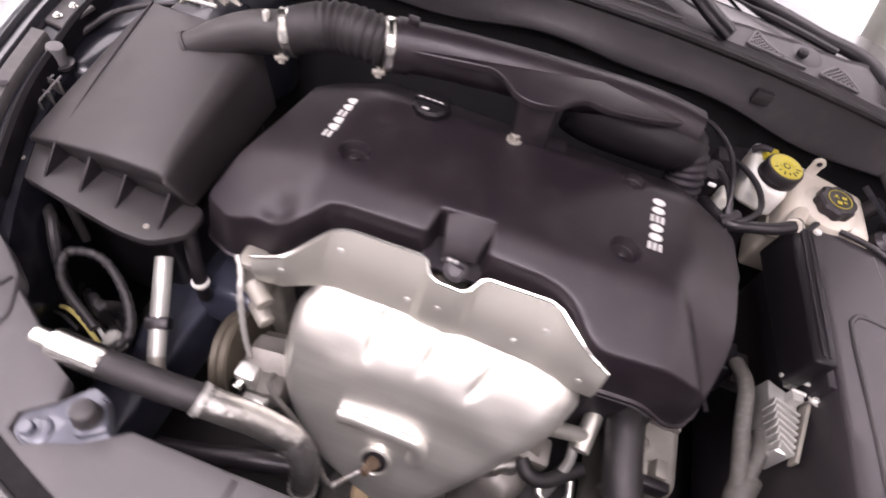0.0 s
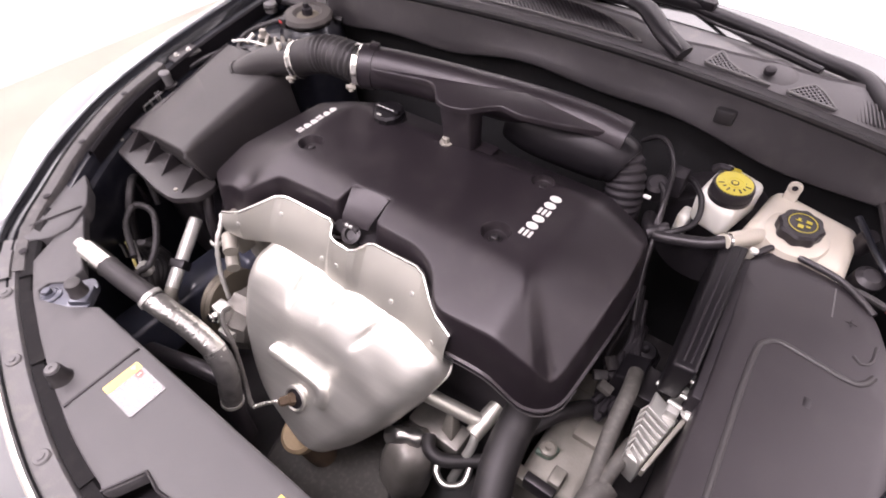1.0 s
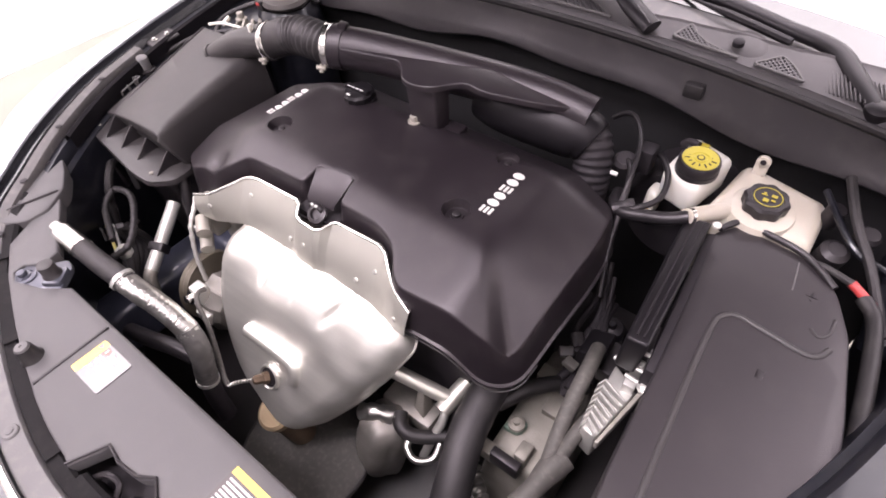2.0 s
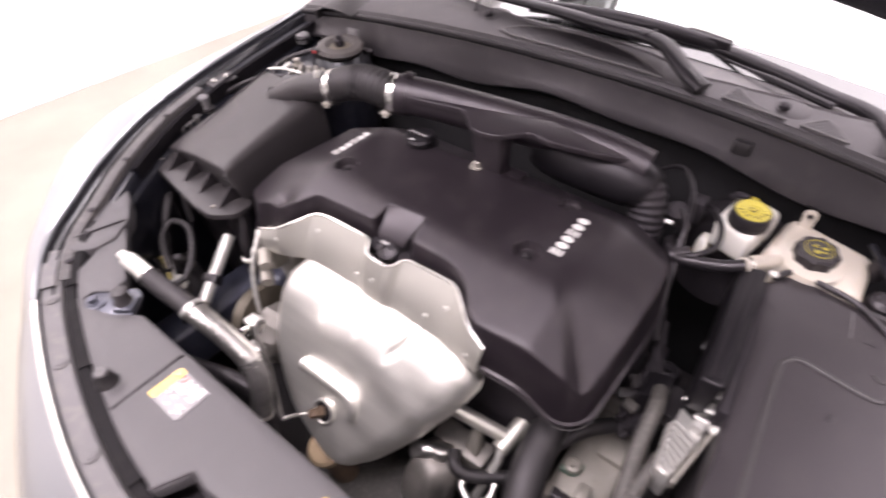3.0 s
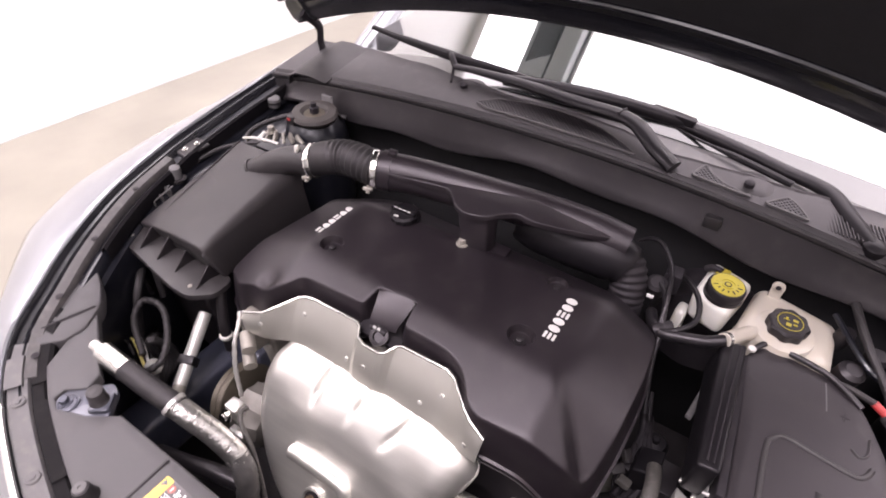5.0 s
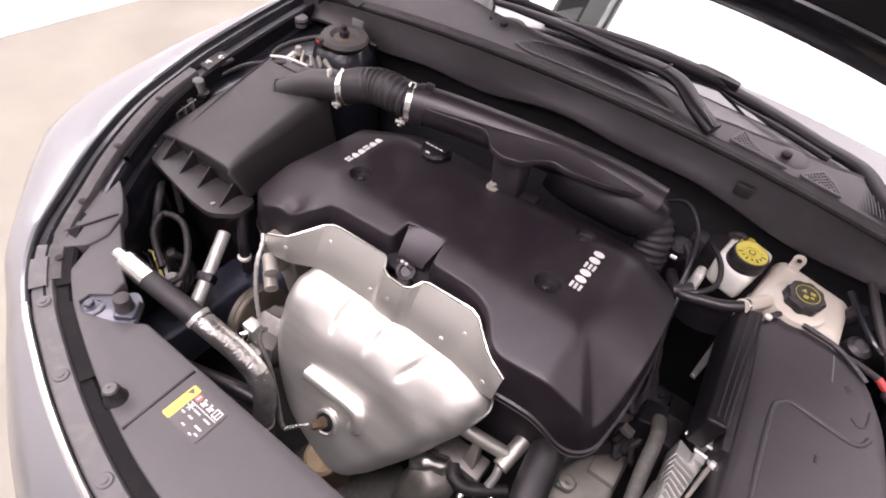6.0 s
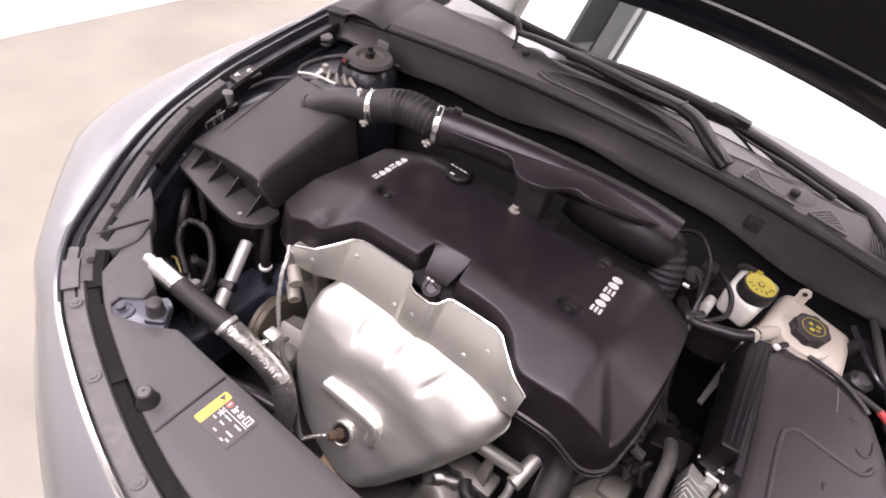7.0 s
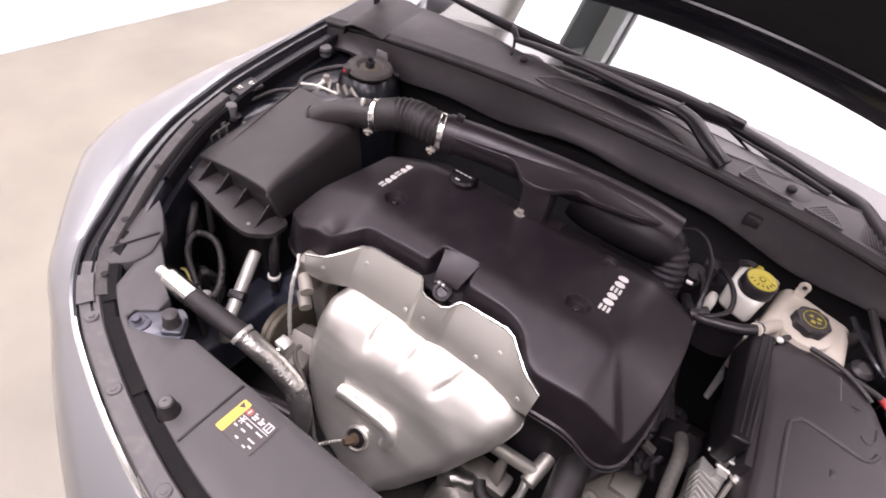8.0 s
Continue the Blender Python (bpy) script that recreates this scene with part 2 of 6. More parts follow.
def shell(outline, height, rings, holes=(), step=0.02, edge=0.012, base=None):
    """A moulded cover: the outline filled by a sheet at height(x, y), with rings (outward, down) that form its rounded
    edge and skirt, and round dimples (x, y, radius, depth); base gives the skirt's foot its own run."""
    from mathutils import geometry
    outer = dense(outline, edge)
    pts, cons = [p.copy() for p in outer], [(i, (i + 1) % len(outer)) for i in range(len(outer))]
    rims = []
    for hx, hy, hr, hd in holes:
        k0, n = len(pts), 20
        pts += [Vector((hx + hr * math.cos(2 * math.pi * i / n), hy + hr * math.sin(2 * math.pi * i / n))) for i in range(n)]
        cons += [(k0 + i, k0 + (i + 1) % n) for i in range(n)]
        rims.append((k0, n))
    xs, ys = [p.x for p in outer], [p.y for p in outer]
    gx = min(xs) + step / 2
    while gx < max(xs):
        gy = min(ys) + step / 2
        while gy < max(ys):
            q = Vector((gx, gy))
            if inside(q, outer) and min((q - o).length for o in outer) > step * 0.4 and all((q - Vector(h[:2])).length > h[2] + step * 0.3 for h in holes):
                pts.append(q)
            gy += step
        gx += step
    v2, _, f2, _, _, _ = geometry.delaunay_2d_cdt(pts, cons, [], 0, 1e-7)
    bm = bmesh.new()
    vs = [bm.verts.new((p.x, p.y, height(p.x, p.y))) for p in v2]
    for f in f2:
        c = sum((v2[i] for i in f), Vector((0, 0))) / len(f)
        if inside(c, outer) and all((c - Vector(h[:2])).length > h[2] * 0.97 for h in holes):
            bm.faces.new([vs[i] for i in f])
    nn = normals2d(outer)
    last = vs[: len(outer)]
    for off, down in rings:
        ring = [bm.verts.new((p.x + n.x * off, p.y + n.y * off, ((base if base and down > 0.02 else height)(p.x, p.y) - down))) for p, n in zip(outer, nn)]
        for i in range(len(ring)):
            j = (i + 1) % len(ring)
            bm.faces.new((last[i], last[j], ring[j], ring[i]))
        last = ring
    for (k0, n), (hx, hy, hr, hd) in zip(rims, holes):
        prev = vs[k0: k0 + n]
        for rr, dd in ((0.94, 0.15), (0.86, 0.85), (0.78, 1.0), (0.3, 1.0)):
            ring = [bm.verts.new((hx + (v.co.x - hx) / (v.co.xy - Vector((hx, hy))).length * hr * rr, hy + (v.co.y - hy) / (v.co.xy - Vector((hx, hy))).length * hr * rr,
                                  height(hx, hy) - hd * dd)) for v in vs[k0: k0 + n]]
            for i in range(n):
                bm.faces.new((prev[i], prev[(i + 1) % n], ring[(i + 1) % n], ring[i]))
            prev = ring
        bm.faces.new(prev)
    for v in [v for v in bm.verts if not v.link_faces]:
        bm.verts.remove(v)
    return bm


def prism(outline, z0, z1, r=0.002, seg=2):
    bm = bmesh.new()
    f = bm.faces.new([bm.verts.new((p[0], p[1], z0)) for p in outline])
    res = bmesh.ops.extrude_face_region(bm, geom=[f])
    bmesh.ops.translate(bm, verts=[v for v in res["geom"] if isinstance(v, bmesh.types.BMVert)], vec=(0, 0, z1 - z0))
    bmesh.ops.recalc_face_normals(bm, faces=bm.faces[:])
    top = [e for e in bm.edges if all(abs(v.co.z - z1) < 1e-6 for v in e.verts)]
    if r:
        bmesh.ops.bevel(bm, geom=top, offset=r, segments=seg, affect="EDGES", profile=0.5, clamp_overlap=True)
    return bm


def spline(pts, per=8):
    P = [Vector(p) for p in pts]
    P = [P[0] * 2 - P[1]] + P + [P[-1] * 2 - P[-2]]
    out = []
    for i in range(1, len(P) - 2):
        a, b, c, d = P[i - 1: i + 3]
        for j in range(per):
            t = j / per
            out.append(0.5 * ((2 * b) + (c - a) * t + (2 * a - 5 * b + 4 * c - d) * t * t + (3 * b - a - 3 * c + d) * t ** 3))
    out.append(P[-2])
    return out


def tube(pts, radius, sides=14, per=8, smooth=True, caps=True, flat=1.0):
    """A swept tube; radius a number or a function of the share 0 to 1 of its length."""
    path = spline(pts, per) if smooth else [Vector(p) for p in pts]
    bm = bmesh.new()
    lens = [0.0]
    for a, b in zip(path, path[1:]):
        lens.append(lens[-1] + (b - a).length)
    prev, ref = None, None
    for i, p in enumerate(path):
        d = (path[min(i + 1, len(path) - 1)] - path[max(i - 1, 0)]).normalized()
        if ref is None:
            ref = Vector((0, 0, 1)) if abs(d.z) < 0.9 else Vector((1, 0, 0))
        ref = (ref - d * ref.dot(d)).normalized()
        side = d.cross(ref)
        r = radius(lens[i] / lens[-1]) if callable(radius) else radius
        ring = [bm.verts.new(p + (side * math.cos(2 * math.pi * k / sides) + ref * math.sin(2 * math.pi * k / sides) * flat) * r) for k in range(sides)]
        if prev:
            for k in range(sides):
                bm.faces.new((prev[k], prev[(k + 1) % sides], ring[(k + 1) % sides], ring[k]))
        elif caps:
            bm.faces.new(ring)
        prev = ring
    if caps:
        bm.faces.new(prev)
    return bm


def crumple(bm, amount, scale):
    """Creases a body by pushing its corners in and out."""
    bm.normal_update()
    for v in bm.verts:
        n = noise.noise(v.co * scale) + 0.5 * noise.noise(v.co * scale * 2.3)
        v.co += v.normal * amount * (abs(n) * 2 - 0.6)
    return bm


def lathe(profile, centre=(0, 0, 0), axis=(0, 0, 1), sides=28, lobes=0, depth=0.0):
    """A turned body from (radius, height) pairs along an axis; lobes give a scalloped rim."""
    bm = bmesh.new()
    rot = Vector((0, 0, 1)).rotation_difference(Vector(axis).normalized()).to_matrix()
    prev = None
    for r, h in profile:
        ring = []
        for k in range(sides):
            a = 2 * math.pi * k / sides
            rr = r * (1 + depth * math.cos(lobes * a)) if lobes else r
            ring.append(bm.verts.new(Vector(centre) + rot @ Vector((rr * math.cos(a), rr * math.sin(a), h))))
        if prev:
            for k in range(sides):
                bm.faces.new((prev[k], prev[(k + 1) % sides], ring[(k + 1) % sides], ring[k]))
        prev = ring
    bm.faces.new(prev)
    bm.verts.ensure_lookup_table()
    bm.faces.new([bm.verts[k] for k in range(sides)][::-1])
    return bm


def loft(rows, closed=False, thick=0.0):
    """A sheet through rows of points, or with thickness a plate."""
    bm = bmesh.new()
    grid = [[bm.verts.new(p) for p in row] for row in rows]
    for a, b in zip(grid, grid[1:]):
        n = len(a)
        for i in range(n if closed else n - 1):
            bm.faces.new((a[i], a[(i + 1) % n], b[(i + 1) % n], b[i]))
    if thick:
        bmesh.ops.recalc_face_normals(bm, faces=bm.faces[:])
        bmesh.ops.solidify(bm, geom=bm.faces[:], thickness=thick)
    return bm


def bolt(name, centre, parent, r=0.006, h=0.006, axis=(0, 0, 1), mat=None, washer=True):
    prof = ([(r * 1.7, 0), (r * 1.7, r * 0.3)] if washer else []) + [(r, r * 0.3), (r, h * 0.9), (r * 0.85, h)]
    return part(name, lathe(prof, centre, axis, 6 if not washer else 12), mat or CHROME, parent)


def quad_loft(rings, r):
    """A closed body through rings of corners, its edges rounded."""
    bm = bmesh.new()
    prev = None
    for corners in rings:
        vs = [bm.verts.new(p) for p in corners]
        if prev:
            for k in range(len(vs)):
                bm.faces.new((prev[k], prev[(k + 1) % len(vs)], vs[(k + 1) % len(vs)], vs[k]))
        else:
            bm.faces.new(vs[::-1])
        prev = vs
    bm.faces.new(prev)
    bmesh.ops.recalc_face_normals(bm, faces=bm.faces[:])
    return bevel(bm, r, 3)

# ---- room ----
X0, X1, Y0, Y1, HT = ROOM
struct("floor", box(X0 - 0.2, X1 + 0.2, Y0 - 0.2, Y1 + 0.2, -0.2, 0, 0), FLOOR, "beige sealed concrete garage floor with soft stains", "floor")
struct("wall_west", box(X0 - 0.2, X0, Y0 - 0.2, Y1 + 0.2, 0, HT, 0), WHITEWALL, "plain white painted garage wall", "wall")
struct("baseboard", box(X0, X0 + 0.012, Y0, Y1, 0.0, 0.007, 0.001), DUCTGREY, "thin grey joint strip at the wall foot", "baseboard")
struct("wall_east", box(X1, X1 + 0.2, Y0 - 0.2, Y1 + 0.2, 0, HT, 0), WHITEWALL, "plain white painted garage wall", "wall")
struct("wall_north", box(X0, X1, Y1, Y1 + 0.2, 0, HT, 0), WHITEWALL, "plain white painted garage wall", "wall")
# Unseen wall, kept grey so that front faces and bumper reflect less.
struct("wall_south", box(X0, X1, Y0 - 0.2, Y0, 0, HT, 0), GREYWALL, "unseen wall behind the camera, grey to darken reflections", "wall")
struct("ceiling", box(X0 - 0.2, X1 + 0.2, Y0 - 0.2, Y1 + 0.2, HT, HT + 0.2, 0), WHITEWALL, "plain white garage ceiling", "ceiling")
for px, py, sx, sy, watts in PANELS:
    cl = thing("ceiling_light", "white rectangular ceiling light with lit diffuser", "ceiling light", "ceiling lights")
    hx, hy = sx / 2, sy / 2
    part("frame", join(box(px - hx - 0.03, px - hx, py - hy - 0.03, py + hy + 0.03, HT - 0.08, HT - 0.001), box(px + hx, px + hx + 0.03, py - hy - 0.03, py + hy + 0.03, HT - 0.08, HT - 0.001),
                       box(px - hx, px + hx, py - hy - 0.03, py - hy, HT - 0.08, HT - 0.001), box(px - hx, px + hx, py + hy, py + hy + 0.03, HT - 0.08, HT - 0.001)), WHITEWALL, cl)
    part("diffuser", box(px - hx + 0.002, px + hx - 0.002, py - hy + 0.002, py + hy - 0.002, HT - 0.06, HT - 0.04, 0.002), GLOW, cl)
# Beam and ducts are unseen, placed to give the dark band in the windshield.
beam = thing("ceiling_beam", "unseen dark beam with pale ducts, placed for the windshield reflection", "beam")
part("web", box(-1.45, -1.12, 0.4, 6.5, HT - 0.28, HT - 0.001, 0.01), DARKBEAM, beam)
for y in (1.0, 2.2, 3.4, 4.6):
    part("cross_brace", box(-1.448, -1.122, y, y + 0.16, HT - 0.290, HT - 0.282, 0.002), DUCTGREY, beam, "pale cross brace")
part("duct", box(-1.10, -0.86, 0.4, 6.5, HT - 0.27, HT - 0.10, 0.01), DUCTGREY, beam, "pale galvanised duct")
part("duct", tube([(-1.53, 0.4, HT - 0.16), (-1.53, 6.5, HT - 0.16)], 0.05, 20, smooth=False), DUCTGREY, beam, "pale galvanised duct")

# ---- car body ----
XC = 0.03
LEFT = [(-0.815, 0.62, 0.95), (-0.81, 0.45, 0.932), (-0.795, 0.28, 0.915), (-0.766, 0.10, 0.90), (-0.738, 0.0, 0.893), (-0.702, -0.10, 0.888), (-0.66, -0.187, 0.880), (-0.615, -0.268, 0.868),
        (-0.575, -0.335, 0.852), (-0.53, -0.405, 0.836), (-0.474, -0.455, 0.823), (-0.410, -0.490, 0.817), (-0.351, -0.513, 0.815), (-0.250, -0.545, 0.815), (-0.150, -0.570, 0.815), (-0.06, -0.586, 0.815), (XC, -0.592, 0.815)]
EDGE = spline(LEFT + [(2 * XC - x, y, z) for x, y, z in LEFT[-2::-1]], 5)
NI = len(EDGE)


def at(k):
    """Index along the rim: whole numbers are its given corners; mirrored from the far end when negative."""
    return k * 5 if k >= 0 else NI - 1 + k * 5


def flare(p):
    """How far the outer skin stands out: narrow at the lamp corner, wider towards the nose and the wheel."""
    if p.y < -0.46:
        return 0.58 + 0.42 * max(0.0, min(1.0, (0.46 - abs(p.x - XC)) / 0.32))
    return 0.58 + 1.05 * max(0.0, min(1.0, (p.y + 0.46) / 0.26))


def sweep(line, profile, thick=0.0, skin=False, other=None, share=None):
    """A strip along a line over the plan: profile of (outward, up), going over into the other profile by share(index)."""
    rows = []
    for k, (off_a, up_a) in enumerate(profile):
        row = []
        for i, p in enumerate(line):
            off, up = off_a, up_a
            if other:
                w = share(i)
                off, up = off + (other[k][0] - off) * w, up + (other[k][1] - up) * w
            if off > 0 and p.y > -0.1:
                off_here = off * max(0.25, 1 - (p.y + 0.1) * 1.6)
            else:
                off_here = off
            if skin and off > 0.01:
                off_here *= flare(p)
            d = line[min(i + 1, len(line) - 1)] - line[max(i - 1, 0)]
            n = Vector((d.y, -d.x)).normalized()
            row.append((p.x + n.x * off_here, p.y + n.y * off_here, p.z + up))
        rows.append(row)
    return loft(rows, thick=thick)


def rim(off, up=0.0, a=0, b=None):
    line = EDGE[a: b]
    res = []
    for i, p in enumerate(line):
        d = line[min(i + 1, len(line) - 1)] - line[max(i - 1, 0)]
        n = Vector((d.y, -d.x)).normalized()
        res.append(Vector((p.x + n.x * off, p.y + n.y * off, p.z + up)))
    return res


SA = at(11)                        # seam between fender and bumper
SB = NI - 1 - SA
car = thing("car_body", "silver-blue painted car front with its hood raised", "car")
SKIN = [(-0.003, -0.022), (-0.003, -0.006), (0.0, -0.001), (0.005, 0.001), (0.03, -0.002), (0.06, -0.014), (0.082, -0.04), (0.096, -0.09), (0.104, -0.2), (0.10, -0.42), (0.085, -0.62)]
BUMP = [(-0.003, -0.03), (-0.003, -0.006), (0.0, -0.001), (0.004, 0.0), (0.03, -0.014), (0.06, -0.036), (0.081, -0.064), (0.095, -0.107), (0.103, -0.2), (0.10, -0.42), (0.085, -0.62)]
part("fender", sweep(EDGE[: SA + 1], SKIN, 0.001, True, BUMP, lambda i: max(0.0, min(1.0, (i - SA + 14) / 14))), PAINT, car, "bright silver-blue painted fender")
part("fender", sweep(EDGE[SB:], SKIN, 0.001, True, BUMP, lambda i: max(0.0, min(1.0, (14 - i) / 14))), PAINT, car, "bright silver-blue painted fender")
part("bumper", sweep(EDGE[SA: SB + 1], BUMP, 0.001, True), PAINT, car, "silver-blue painted front bumper")
part("bumper_edge", sweep(EDGE[SA: SB + 1], [(-0.004, -0.004), (-0.003, 0.002), (0.001, 0.003), (0.004, 0.0015)], 0.001), CHROME, car, "thin bright edge of the bumper")
GUT = [(-0.002, -0.003), (-0.004, -0.014), (-0.014, -0.016), (-0.019, -0.010), (-0.024, -0.007), (-0.027, -0.014), (-0.031, -0.024)]
RAILP = [(-0.027, -0.022), (-0.06, -0.024), (-0.066, -0.03), (-0.069, -0.045), (-0.078, -0.05), (-0.083, -0.07), (-0.086, -0.16), (-0.09, -0.42)]
for a, b in ((0, SA + 1), (SB, NI)):
    part("hood_gutter", sweep(EDGE[a:b], GUT, 0.001), GLOSSBLACK, car, "black hood gutter with rubber seal")
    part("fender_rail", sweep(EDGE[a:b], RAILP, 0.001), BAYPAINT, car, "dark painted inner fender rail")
part("fender_strip", sweep(EDGE[at(4) - 1: SA - 2], [(-0.026, -0.020), (-0.027, -0.008), (-0.029, -0.006), (-0.045, -0.009), (-0.048, -0.013), (-0.049, -0.03)], 0.001), STRIP, car, "grey plastic strip beside the gutter")
part("seal_strip", sweep(EDGE[: at(7)], [(-0.058, -0.030), (-0.060, -0.014), (-0.066, -0.010), (-0.071, -0.014), (-0.072, -0.04)], 0.001), WIPER, car, "black rubber seal strip")
for k in range(at(5), SA - 4, 8):
    p = rim(-0.042, -0.007, k - 1, k + 2)[1]
    part("strip_clip", lathe([(0.0065, 0), (0.0065, 0.001), (0.003, 0.0018)], p, (0, 0, 1), 12), DEEP, car)
# Plate added to close the bay below and keep the bright floor out.
part("bay_floor", box(-0.70, 0.76, -0.46, 0.90, 0.26, 0.28, 0.002), GREY, car)
# Firewall coloured near-black for the shade behind the duct.
part("firewall", box(-0.72, 0.78, 0.456, 0.47, 0.28, 0.90, 0.002), FELT_AND_SHADE, car, "firewall with the gap's shade put into its black colour")
part("radiator", box(-0.36, 0.46, -0.45, -0.408, 0.28, 0.775, 0.004), DEEP, car)
for sx in (-0.74, 0.80):
    wh = part("wheel", lathe([(0.16, -0.09), (0.30, -0.1), (0.325, -0.07), (0.33, 0), (0.325, 0.07), (0.30, 0.1), (0.16, 0.09)], (sx, 0.08, 0.33), (1, 0, 0), 40), RUBBER, car, "black rubber tyre")

# inner fender details
for k, (cx, cy, cz) in enumerate(((-0.672, 0.012, 0.866), (-0.728, 0.36, 0.905))):
    st = thing("rubber_stop", "dark rubber hood stop on the inner fender", "rubber stop", "hood stops")
    prof = [(0.012, -0.02), (0.013, 0.006), (0.0115, 0.012), (0.0125, 0.024), (0.011, 0.030), (0.007, 0.032)] if k == 0 else [(0.017, -0.012), (0.018, 0.004), (0.017, 0.010), (0.014, 0.012)]
    part("stop", lathe(prof, (cx, cy, cz - 0.012), (0.15, 0, 1), 18), RAIL, st)
    part("stud", lathe([(0.02, 0), (0.02, 0.003), (0.016, 0.004)], (cx, cy, cz - 0.014), (0, 0, 1), 16), BLACK, st)
fb = thing("fender_bracket", "dark metal fender bracket with bolt heads", "bracket")
part("plate", quad_loft([[(-0.742, 0.06, 0.875), (-0.690, 0.055, 0.875), (-0.690, 0.125, 0.879), (-0.742, 0.13, 0.879)], [(-0.740, 0.062, 0.881), (-0.692, 0.057, 0.881), (-0.692, 0.123, 0.885), (-0.740, 0.128, 0.885)]], 0.002), GREY, fb)
for cy in (0.075, 0.108):
    bolt("bolt", (-0.716, cy, 0.883), fb, 0.004, 0.005)

# ---- bumper rail, foam, shroud ----
rail = thing("bumper_rail", "dusty grey plastic rail behind the front bumper", "bumper rail")
part("rail", sweep(EDGE[SA - 8: SB + 9], [(-0.005, -0.03), (-0.005, -0.010), (-0.008, -0.007), (-0.033, -0.008), (-0.036, -0.013), (-0.037, -0.05)], 0.001), RAIL, rail)
for k in range(at(11), at(-11), 9):
    p = rim(-0.021, -0.0075, k - 1, k + 2)[1]
    part("clip", lathe([(0.0105, 0), (0.0105, 0.0015), (0.009, 0.003), (0.005, 0.003), (0.005, 0.0045), (0.002, 0.005)], p), RAIL, rail, "dusty push clip")
tabp = rim(-0.016, -0.004, at(10) - 1, at(11) - 1)
part("end_tab", loft([[p + Vector((0, 0, h)) + Vector((0.5, 0.85, 0)).normalized() * o for p in tabp] for o, h in ((-0.013, -0.006), (-0.012, 0.001), (0.012, 0.002), (0.013, -0.006))], thick=0.001), RAIL, rail, "worn pale end tab")
foam = thing("foam_seal", "black stepped foam seal behind the bumper rail", "seal")
part("strip", sweep(EDGE[SA - 13: SB + 14], [(-0.036, -0.06), (-0.037, -0.013), (-0.052, -0.015), (-0.056, -0.02), (-0.058, -0.06)], 0.001), FOAM, foam)
for k in range(SA - 11, SB + 6, 12):
    part("step", sweep(EDGE[k: k + 10], [(-0.037, -0.05), (-0.038, -0.010), (-0.059, -0.011), (-0.064, -0.016), (-0.065, -0.055)], 0.001), FOAM, foam)

shroud = thing("radiator_shroud", "grey grained plastic shroud over the radiator", "shroud")
fr = [p.xy for p in rim(-0.060, 0, at(10) + 1, NI - at(10) - 1)]
NOTCH = [Vector(p) for p in ((0.010, -0.535), (0.031, -0.492), (0.060, -0.497), (0.092, -0.493), (0.112, -0.480), (0.136, -0.494), (0.142, -0.530))]
fr = [p for p in fr if p.x < 0.0] + NOTCH + [p for p in fr if p.x > 0.150]
outline = fr + [Vector(p) for p in ((0.52, -0.33), (0.46, -0.36), (0.40, -0.40), (-0.255, -0.40), (-0.272, -0.412), (-0.295, -0.428), (-0.345, -0.447), (-0.368, -0.438), (-0.372, -0.42), (-0.345, -0.398), (-0.355, -0.375), (-0.385, -0.362), (-0.425, -0.335), (-0.455, -0.318), (-0.487, -0.30))]


def shroud_z(x, y):
    step = 0.0028 * max(0.0, min(1.0, (x + 0.132) / 0.006))
    return 0.8085 + step + 0.10 * max(0.0, -0.40 - x)


part("panel", shell(outline, shroud_z, [(0.0018, 0.001), (0.0028, 0.003), (0.002, 0.022)], step=0.022, edge=0.01), SHROUD, shroud)
SIDE = rounded([(-0.481, -0.294), (-0.520, -0.268), (-0.551, -0.254), (-0.575, -0.232), (-0.592, -0.210), (-0.610, -0.235), (-0.592, -0.285), (-0.552, -0.345), (-0.515, -0.392), (-0.478, -0.398), (-0.458, -0.37), (-0.456, -0.336)], 0.008)
part("side_panel", shell(SIDE, lambda x, y: 0.826 - 0.17 * (x + 0.5), [(0.0015, 0.001), (0.0025, 0.003), (0.002, 0.03)], step=0.025), SHROUD, shroud)
for a, b in (((-0.500, -0.380), (-0.481, -0.300)), ((-0.553, -0.330), (-0.552, -0.262)), ((-0.592, -0.270), (-0.586, -0.224))):
    part("seam_rib", tube([(a[0], a[1], 0.8266 - 0.17 * (a[0] + 0.5)), (b[0], b[1], 0.8266 - 0.17 * (b[0] + 0.5))], 0.0026, 8, smooth=False), BLACK, shroud)
part("seam", quad_loft([[(-0.136, -0.512, 0.8070), (-0.132, -0.512, 0.8070), (-0.134, -0.402, 0.8070), (-0.138, -0.402, 0.8070)], [(-0.1358, -0.511, 0.8120), (-0.1322, -0.511, 0.8120), (-0.1342, -0.403, 0.8120), (-0.1378, -0.403, 0.8120)]], 0.0003), BLACK, shroud, "dark seam between the halves")
latch = thing("hood_latch", "black hood latch recess with dark metal mechanism", "hood latch")
part("recess", box(-0.02, 0.17, -0.575, -0.47, 0.752, 0.757, 0.001), DEEP, latch)
part("catch", quad_loft([[(0.012, -0.556, 0.757), (0.075, -0.556, 0.757), (0.075, -0.535, 0.757), (0.012, -0.535, 0.757)], [(0.016, -0.553, 0.788), (0.070, -0.553, 0.792), (0.070, -0.540, 0.792), (0.016, -0.540, 0.788)]], 0.003), BLACK, latch, "dark metal catch")
part("striker_plate", quad_loft([[(0.085, -0.552, 0.757), (0.125, -0.552, 0.757), (0.125, -0.505, 0.757), (0.085, -0.505, 0.757)], [(0.090, -0.548, 0.786), (0.122, -0.548, 0.786), (0.120, -0.510, 0.790), (0.090, -0.510, 0.790)]], 0.004), DEEP, latch)
